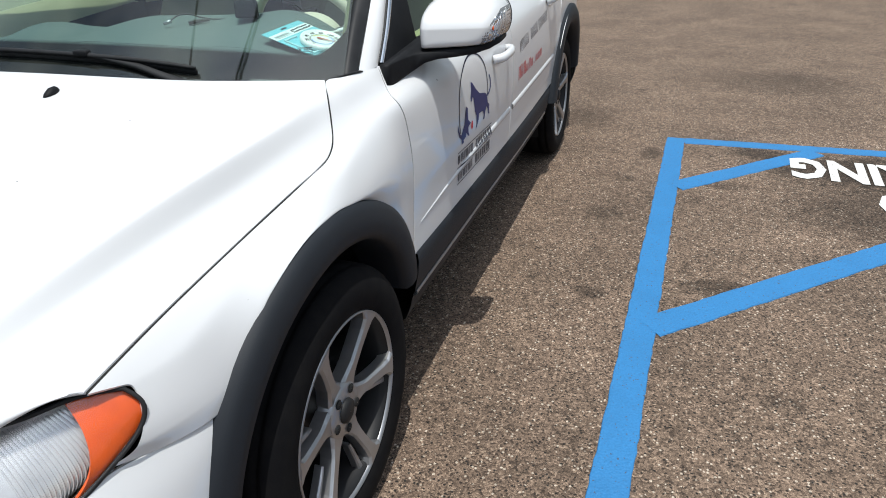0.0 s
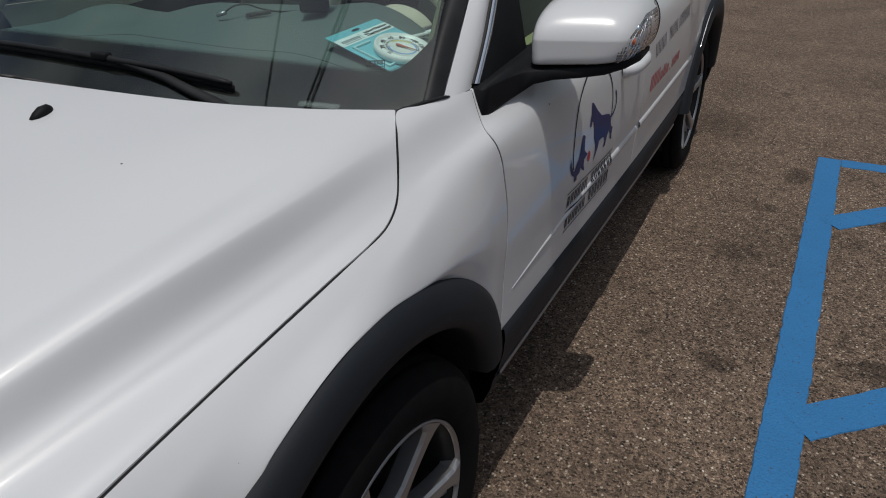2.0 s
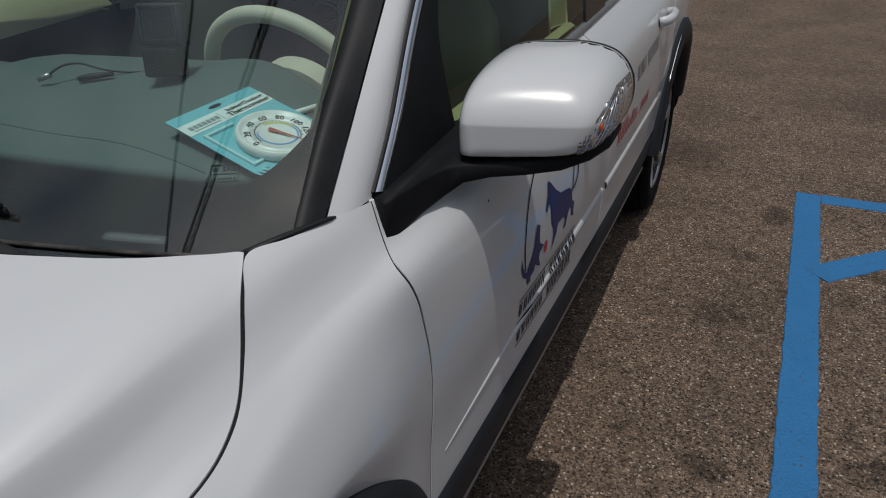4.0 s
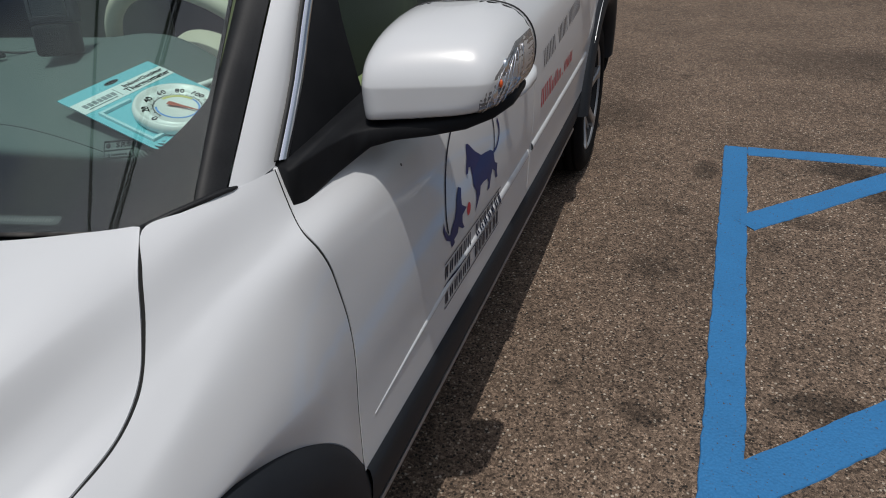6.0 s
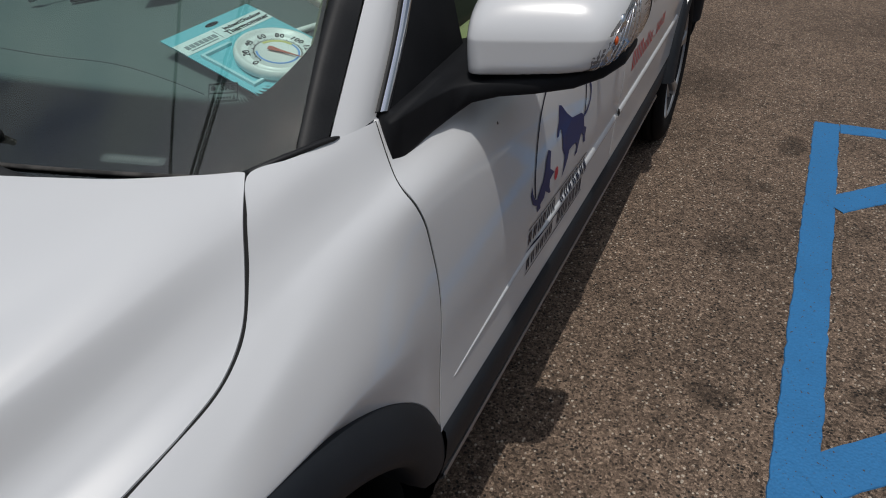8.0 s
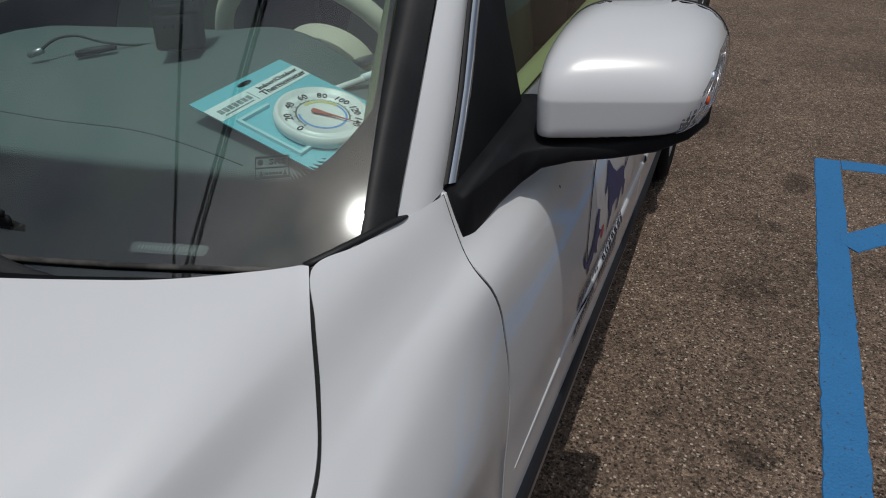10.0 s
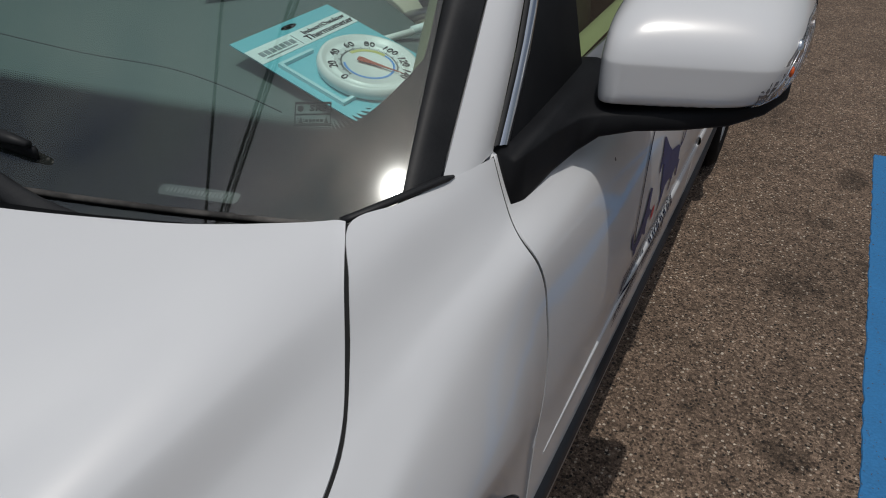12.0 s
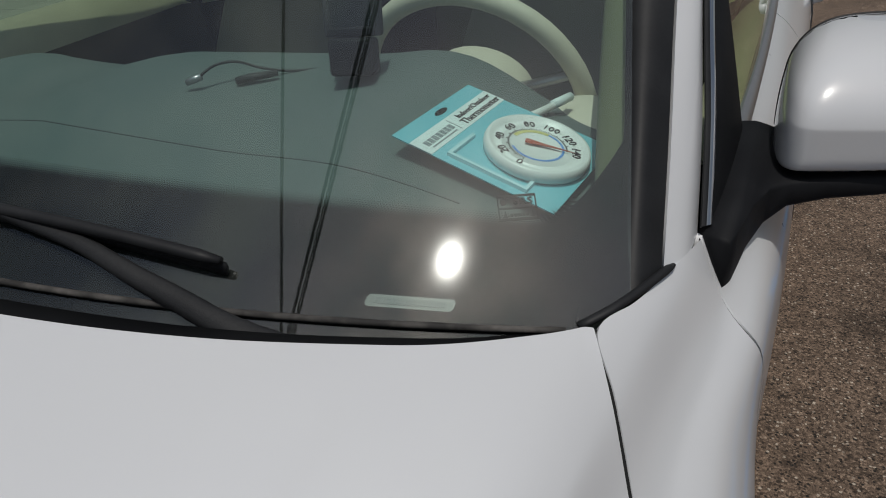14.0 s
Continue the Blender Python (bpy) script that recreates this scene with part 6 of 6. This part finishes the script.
# ---- handles and decals on the driver's side ----
def handle(door, y, z, s=1):
    """A bow handle with its recess and lock."""
    p, n = side_at(y, z)
    pts = []
    for u, h in ((-0.085, 0.004), (-0.075, 0.026), (-0.045, 0.036), (0.0, 0.038), (0.05, 0.035), (0.085, 0.022), (0.095, 0.004)):
        q, m = side_at(y + u, z + 0.02 * u)
        q = q + m * h
        pts.append((s * q[0], q[1], q[2]))
    part("door_handle", tube(bmesh.new(), curve(pts, 22), 0.0125, 10, 1.25), WHITE, door)
    bm = bmesh.new()
    rim = []
    for a in (2 * math.pi * k / 28 for k in range(28)):
        q, m = side_at(y + 0.085 * math.cos(a), z - 0.002 + 0.026 * math.sin(a))
        q = q + m * 0.002
        rim.append(bm.verts.new((s * q[0], q[1], q[2])))
    bm.faces.new(rim if s > 0 else rim[::-1])
    part("handle_recess", bm, WHITE, door)


for s in (1, -1):
    handle([o for o in car.children if o.name.startswith("front_door")][0 if s > 0 else 1], 1.28, 0.895, s)
    handle([o for o in car.children if o.name.startswith("rear_door")][0 if s > 0 else 1], 2.24, 0.955, s)


def on_side(y, z, w=0.0):
    p, n = side_at(y, z)
    # follows the raised moulding where it lies under the print
    grow = min(1.0, 0.12 + (y - 0.47) / 0.7)
    rise = float(np.interp((z - moulding_z(y)) / grow, (-0.017, -0.012, -0.002, 0.010, 0.016), (0.0, 0.0052, 0.0068, 0.0052, 0.0))) * grow
    return tuple(p + n * (0.0012 + rise + w))


def decal(name, shapes, mat, door, label=""):
    bm = bmesh.new()
    for sh in shapes:
        bm.faces.new([bm.verts.new(on_side(y, z)) for y, z in sh])
    bmesh.ops.recalc_face_normals(bm, faces=bm.faces[:])
    for f in bm.faces:
        if f.normal.x < 0:
            f.normal_flip()
    return part(name, bm, mat, door, label)


def bars(y0, y1, z0, h, count, fill, rise=0.0, gaps=()):
    out = []
    w = (y1 - y0) / count
    for k in range(count):
        if k in gaps:
            continue
        y = y0 + k * w
        z = z0 + rise * (y - y0)
        out.append([(y, z), (y + w * fill, z), (y + w * fill, z + h), (y, z + h)])
    return out


def ribbon(pts, width):
    """A bent line of even width as quads of (y, z)."""
    out = []
    p = curve([(a, b, 0) for a, b in pts], 40)[:, :2]
    d = np.gradient(p, axis=0)
    n = np.c_[-d[:, 1], d[:, 0]]
    n = n / np.linalg.norm(n, axis=1, keepdims=True) * width / 2
    for k in range(len(p) - 1):
        out.append([tuple(p[k] - n[k]), tuple(p[k + 1] - n[k + 1]), tuple(p[k + 1] + n[k + 1]), tuple(p[k] + n[k])])
    return out


decal("logo_arc", ribbon([(0.826, 0.748), (0.819, 0.786), (0.822, 0.828), (0.833, 0.866), (0.857, 0.902), (0.893, 0.928), (0.969, 0.952), (1.020, 0.950), (1.064, 0.934), (1.100, 0.898), (1.116, 0.850), (1.112, 0.798)], 0.005), DECAL_INK, FRONT_DOOR, "thin dark arc of a printed emblem")
decal("logo_shape", [[(0.944, 0.878), (0.956, 0.874), (0.990, 0.845), (1.024, 0.823), (0.967, 0.801), (0.959, 0.825), (0.948, 0.829), (0.942, 0.818), (0.931, 0.820), (0.934, 0.836), (0.942, 0.852)],
                     [(1.024, 0.823), (1.055, 0.816), (1.087, 0.808), (1.106, 0.796), (1.116, 0.767), (1.098, 0.759), (1.061, 0.753), (1.038, 0.757), (1.016, 0.757), (0.972, 0.778), (0.967, 0.801)],
                     [(1.016, 0.757), (1.012, 0.741), (0.995, 0.723), (0.981, 0.712), (0.988, 0.732), (0.989, 0.757), (0.972, 0.778)],
                     [(1.098, 0.759), (1.086, 0.744), (1.078, 0.722), (1.060, 0.723), (1.072, 0.739), (1.061, 0.753)],
                     [(1.116, 0.767), (1.135, 0.757), (1.131, 0.739), (1.138, 0.723), (1.121, 0.727), (1.117, 0.745), (1.098, 0.759)]], NAVY, FRONT_DOOR, "navy printed emblem shape")
decal("logo_tail", ribbon([(1.106, 0.795), (1.132, 0.800), (1.150, 0.818), (1.151, 0.838), (1.140, 0.856)], 0.008), NAVY, FRONT_DOOR)
decal("logo_shape", [[(0.884, 0.817), (0.900, 0.808), (0.899, 0.788), (0.901, 0.771), (0.861, 0.763), (0.870, 0.779), (0.875, 0.800)],
                     [(0.901, 0.771), (0.921, 0.757), (0.928, 0.753), (0.915, 0.750), (0.903, 0.747), (0.903, 0.732), (0.880, 0.734), (0.845, 0.751), (0.861, 0.763)],
                     [(0.903, 0.732), (0.915, 0.714), (0.904, 0.717), (0.880, 0.734)],
                     [(0.880, 0.734), (0.876, 0.722), (0.856, 0.719), (0.860, 0.709), (0.842, 0.708), (0.837, 0.725), (0.834, 0.741), (0.845, 0.751)],
                     [(0.837, 0.725), (0.814, 0.740), (0.801, 0.764), (0.805, 0.782), (0.811, 0.764), (0.824, 0.746), (0.834, 0.741)]], NAVY, FRONT_DOOR, "small navy printed emblem shape")
decal("logo_dot", [[(0.941 + 0.011 * math.cos(a), 0.742 + 0.014 * math.sin(a)) for a in (2 * math.pi * k / 12 for k in range(12))]], RED, FRONT_DOOR, "small red printed dot")
WIDTHS = (0.8, 0.9, 1.0, 0.9, 1.0, 1.0, 0.0, 0.9, 1.0, 0.8, 0.9, 0.7, 0.9, 0.6)
for z, h, fall in ((0.6515, 0.030, 0.010), (0.594, 0.032, 0.006)):
    for k, w in enumerate(WIDTHS):
        if w:
            y0 = 0.812 + 0.0262 * k
            z0 = z - fall * (y0 - 0.812) / 0.36
            decal("caption_bar", [[(y0 + o, z0 + h * a), (y0 + o + 0.0056, z0 + h * a), (y0 + o + 0.0056, z0 + h * (a + 0.25)), (y0 + o, z0 + h * (a + 0.25))] for a in (0, 0.25, 0.5, 0.75) for o in (0.0, 0.0115 * w)], DECAL_INK, FRONT_DOOR)
for z, fall in ((0.690, 0.012), (0.640, 0.004), (0.586, 0.004)):
    decal("caption_rule", ribbon([(0.806, z), (0.98, z - fall / 2), (1.176, z - fall)], 0.0026), DECAL_INK, FRONT_DOOR)
for k, b in enumerate(bars(1.592, 2.15, 0.838, 0.044, 28, 0.26, 0.07, (8, 9, 17))):
    decal("number_bar", [b], DECAL_INK, REAR_DOOR)
HEIGHTS = (1.0, 1.0, 1.0, 0.62, 0.85, 0.62, 0.16, 0.62, 0.62, 0.66)
for k, b in enumerate(bars(1.558, 2.01, 0.736, 0.052, 10, 0.9, 0.02)):
    (ya, za), (yb, _) = b[0], b[1]
    h, w = 0.052 * HEIGHTS[k], (yb - ya)
    stems = ((0.0, 0.24), (0.52, 0.76)) if HEIGHTS[k] > 0.2 else ((0.2, 0.45),)
    decal("address_bar", [[(ya + w * p, za), (ya + w * q, za), (ya + w * q, za + h), (ya + w * p, za + h)] for p, q in stems], RED, REAR_DOOR)


# ---- lettering on the asphalt, far lines and the truck ----
lettering("painted_word", "PARKING", 0.42, WHITE_LINE, Matrix.Translation((2.72, 2.81, 0.004)) @ pose(0, 0, 0, 0, 0, 176), bay, "white stencilled letters", 0.0006, 0.60, 0.016)
lettering("painted_word", "NO", 0.42, WHITE_LINE, Matrix.Translation((2.74, 2.39, 0.004)) @ pose(0, 0, 0, 0, 0, 176), bay, "white stencilled letters", 0.0006, 0.60, 0.016)
far = thing("parking_lines", "faded white parking lines across the car park", "road marking", kind="structure")
for a, b in (((-4.6, 22.6), (0.50, 17.74)), ((-2.6, 25.4), (2.12, 20.94)), ((-0.4, 29.0), (3.72, 24.17))):
    part("parking_line", stripe(a, b, 0.10, WHITE_LINE), WHITE_LINE, far, smooth=False)


def truck():
    """A parked pickup, its dark end towards the lot."""
    t = thing("pickup_truck", "dark pickup truck with chrome wheels parked across the lot", "truck", (-0.30, 23.3, 0))
    t.matrix_basis = pose(-0.30, 23.3, 0, 0, 0, math.degrees(math.atan2(-0.697, 0.717)))
    bm = bmesh.new()
    box(bm, (-4.7, -0.95, 0.40), (0.85, 0.95, 1.05), 0.10)
    part("body", bm, TRUCK_GREY, t)
    bm = bmesh.new()
    box(bm, (-3.9, -0.88, 1.0), (-1.2, 0.88, 1.85), 0.16)
    cab = part("cab", bm, TRUCK_DARK, t)
    bm = bmesh.new()
    box(bm, (-3.7, -0.895, 1.15), (-1.6, 0.895, 1.65), 0.10)
    part("cab_window", bm, SCREEN, cab)
    bm = bmesh.new()
    box(bm, (0.55, -0.97, 0.34), (1.00, 0.97, 0.78), 0.08)
    bump = part("bumper", bm, TRUCK_DARK, t)
    bm = bmesh.new()
    box(bm, (1.0, 0.10, 0.52), (1.012, 0.42, 0.66), 0.004)
    part("pale_plate", bm, DIAL_WHITE, bump)
    bm = bmesh.new()
    box(bm, (-0.60, -0.965, 0.33), (0.70, 0.965, 1.0), 0.10)
    part("wing", bm, TRUCK_DARK, t)
    for x in (0.0, -3.3):
        for y, turn in ((-0.86, -90), (0.86, 90)):
            bm = lathe(bmesh.new(), [(0.22, 0.02), (0.25, 0.06), (0.34, 0.06), (0.38, 0.02), (0.385, -0.16), (0.33, -0.2)], 32)
            bmesh.ops.transform(bm, matrix=pose(x, y, 0.385, 0, 0, turn), verts=bm.verts)
            tyre = part("wheel", bm, TYRE, t)
            bm = lathe(bmesh.new(), [(0.001, 0.07), (0.06, 0.075), (0.09, 0.03), (0.2, 0.02), (0.235, 0.05), (0.24, 0.02)], 20)
            bmesh.ops.transform(bm, matrix=pose(x, y, 0.385, 0, 0, turn), verts=bm.verts)
            part("rim", bm, CHROME, tyre)
    return t


truck()


# ---- overhead cables and the building beyond ----
def cable(name, a, b, sag, radius, label):
    bm = bmesh.new()
    pts = [Vector(a).lerp(Vector(b), k / 40) - Vector((0, 0, sag * 4 * (k / 40) * (1 - k / 40))) for k in range(41)]
    tube(bm, pts, radius, 6)
    return tagged(finish(name, bm, CABLE), label, "cable", "overhead cables")


def pole(x, y):
    bm = bmesh.new()
    tube(bm, [(x, y, 0), (x, y, 3.5), (x, y, 6.9)], [0.16, 0.14, 0.11], 12)
    p = finish("utility_pole", bm, DARK_TRIM)
    bm = bmesh.new()
    box(bm, (x - 0.8, y - 0.06, 6.0), (x + 0.8, y + 0.06, 6.12), 0.01)
    part("crossarm", bm, DARK_TRIM, p)
    return tagged(p, "dark wooden utility pole carrying overhead cables", "pole", "utility poles")


def runs(x, d, offs, radii):
    """Cables over the car that pass x at y = 0.35, along d, with a pole at either end."""
    ends = [(x + d[0] * s, 0.35 + d[1] * s) for s in (-22.0, 34.0)]
    for e in ends:
        pole(*e)
    for off, r in zip(offs, radii):
        cable("overhead_cable", (ends[0][0] + off, ends[0][1], 6.16), (ends[1][0] + off, ends[1][1], 6.16), 0.15, r, "black overhead cable between two poles")


runs(-1.54, (-0.441, 0.897), (0.0,), (0.020,))
runs(-0.61, (-0.146, 0.989), (-0.034, 0.012, 0.042), (0.021, 0.008, 0.016))

apron = thing("pavement", "grey concrete pavement beyond the passenger side", "pavement", kind="structure")
for a in range(5):
    for b in range(6):
        bm = bmesh.new()
        box(bm, (-17.9 + 2.9 * a, 3.0 + 3.1 * b, -0.08), (-17.9 + 2.9 * a + 2.885, 3.0 + 3.1 * b + 3.085, 0.014), 0.006)
        part("concrete_slab", bm, CONCRETE, apron, smooth=False)

house = thing("low_building", "low tan rendered building with a dark open bay", "building", (-18, 14, 0))
bm = bmesh.new()
for lo, hi in (((-6, -9, 0), (0, -3.6, 4.2)), ((-6, 0.6, 0), (0, 0.95, 4.2)), ((-6, -3.6, 2.9), (0, 0.6, 4.2)), ((-6, -3.6, 0), (-5.7, 0.6, 2.9))):
    box(bm, lo, hi, 0.02)
part("wall", bm, TAN_WALL, house, smooth=False)
bm = bmesh.new()
box(bm, (-6.2, -9.2, 4.2), (0.3, 1.15, 4.45), 0.03)
part("roof_slab", bm, DARK_TRIM, house, smooth=False)


# notice on a post beside the passenger side
notice = thing("notice_sign", "pale blue notice with rows of small print on a post", "sign", (-3.25, 2.35, 0))
notice.matrix_basis = pose(-3.25, 2.35, 0, 0, 0, 38)
bm = bmesh.new()
box(bm, (-0.60, -0.012, 0.75), (0.0, 0.012, 1.65), 0.004)
board = part("board", bm, NOTICE_BLUE, notice)
part("post", tube(bmesh.new(), [(-0.30, 0.03, 0.0), (-0.30, 0.03, 0.8), (-0.30, 0.03, 1.6)], 0.025, 10), STEEL, notice)
bm = bmesh.new()
for k in range(18):
    z = 1.56 - 0.042 * k
    if k in (3, 6, 9):
        continue
    x0 = -0.54 + 0.05 * (k % 3 == 1)
    box(bm, (x0, -0.0145, z), (-0.06 - 0.05 * (k % 4 == 2), -0.0125, z + (0.022 if k == 2 else 0.010)))
part("print_bars", bm, INK, board, smooth=False)
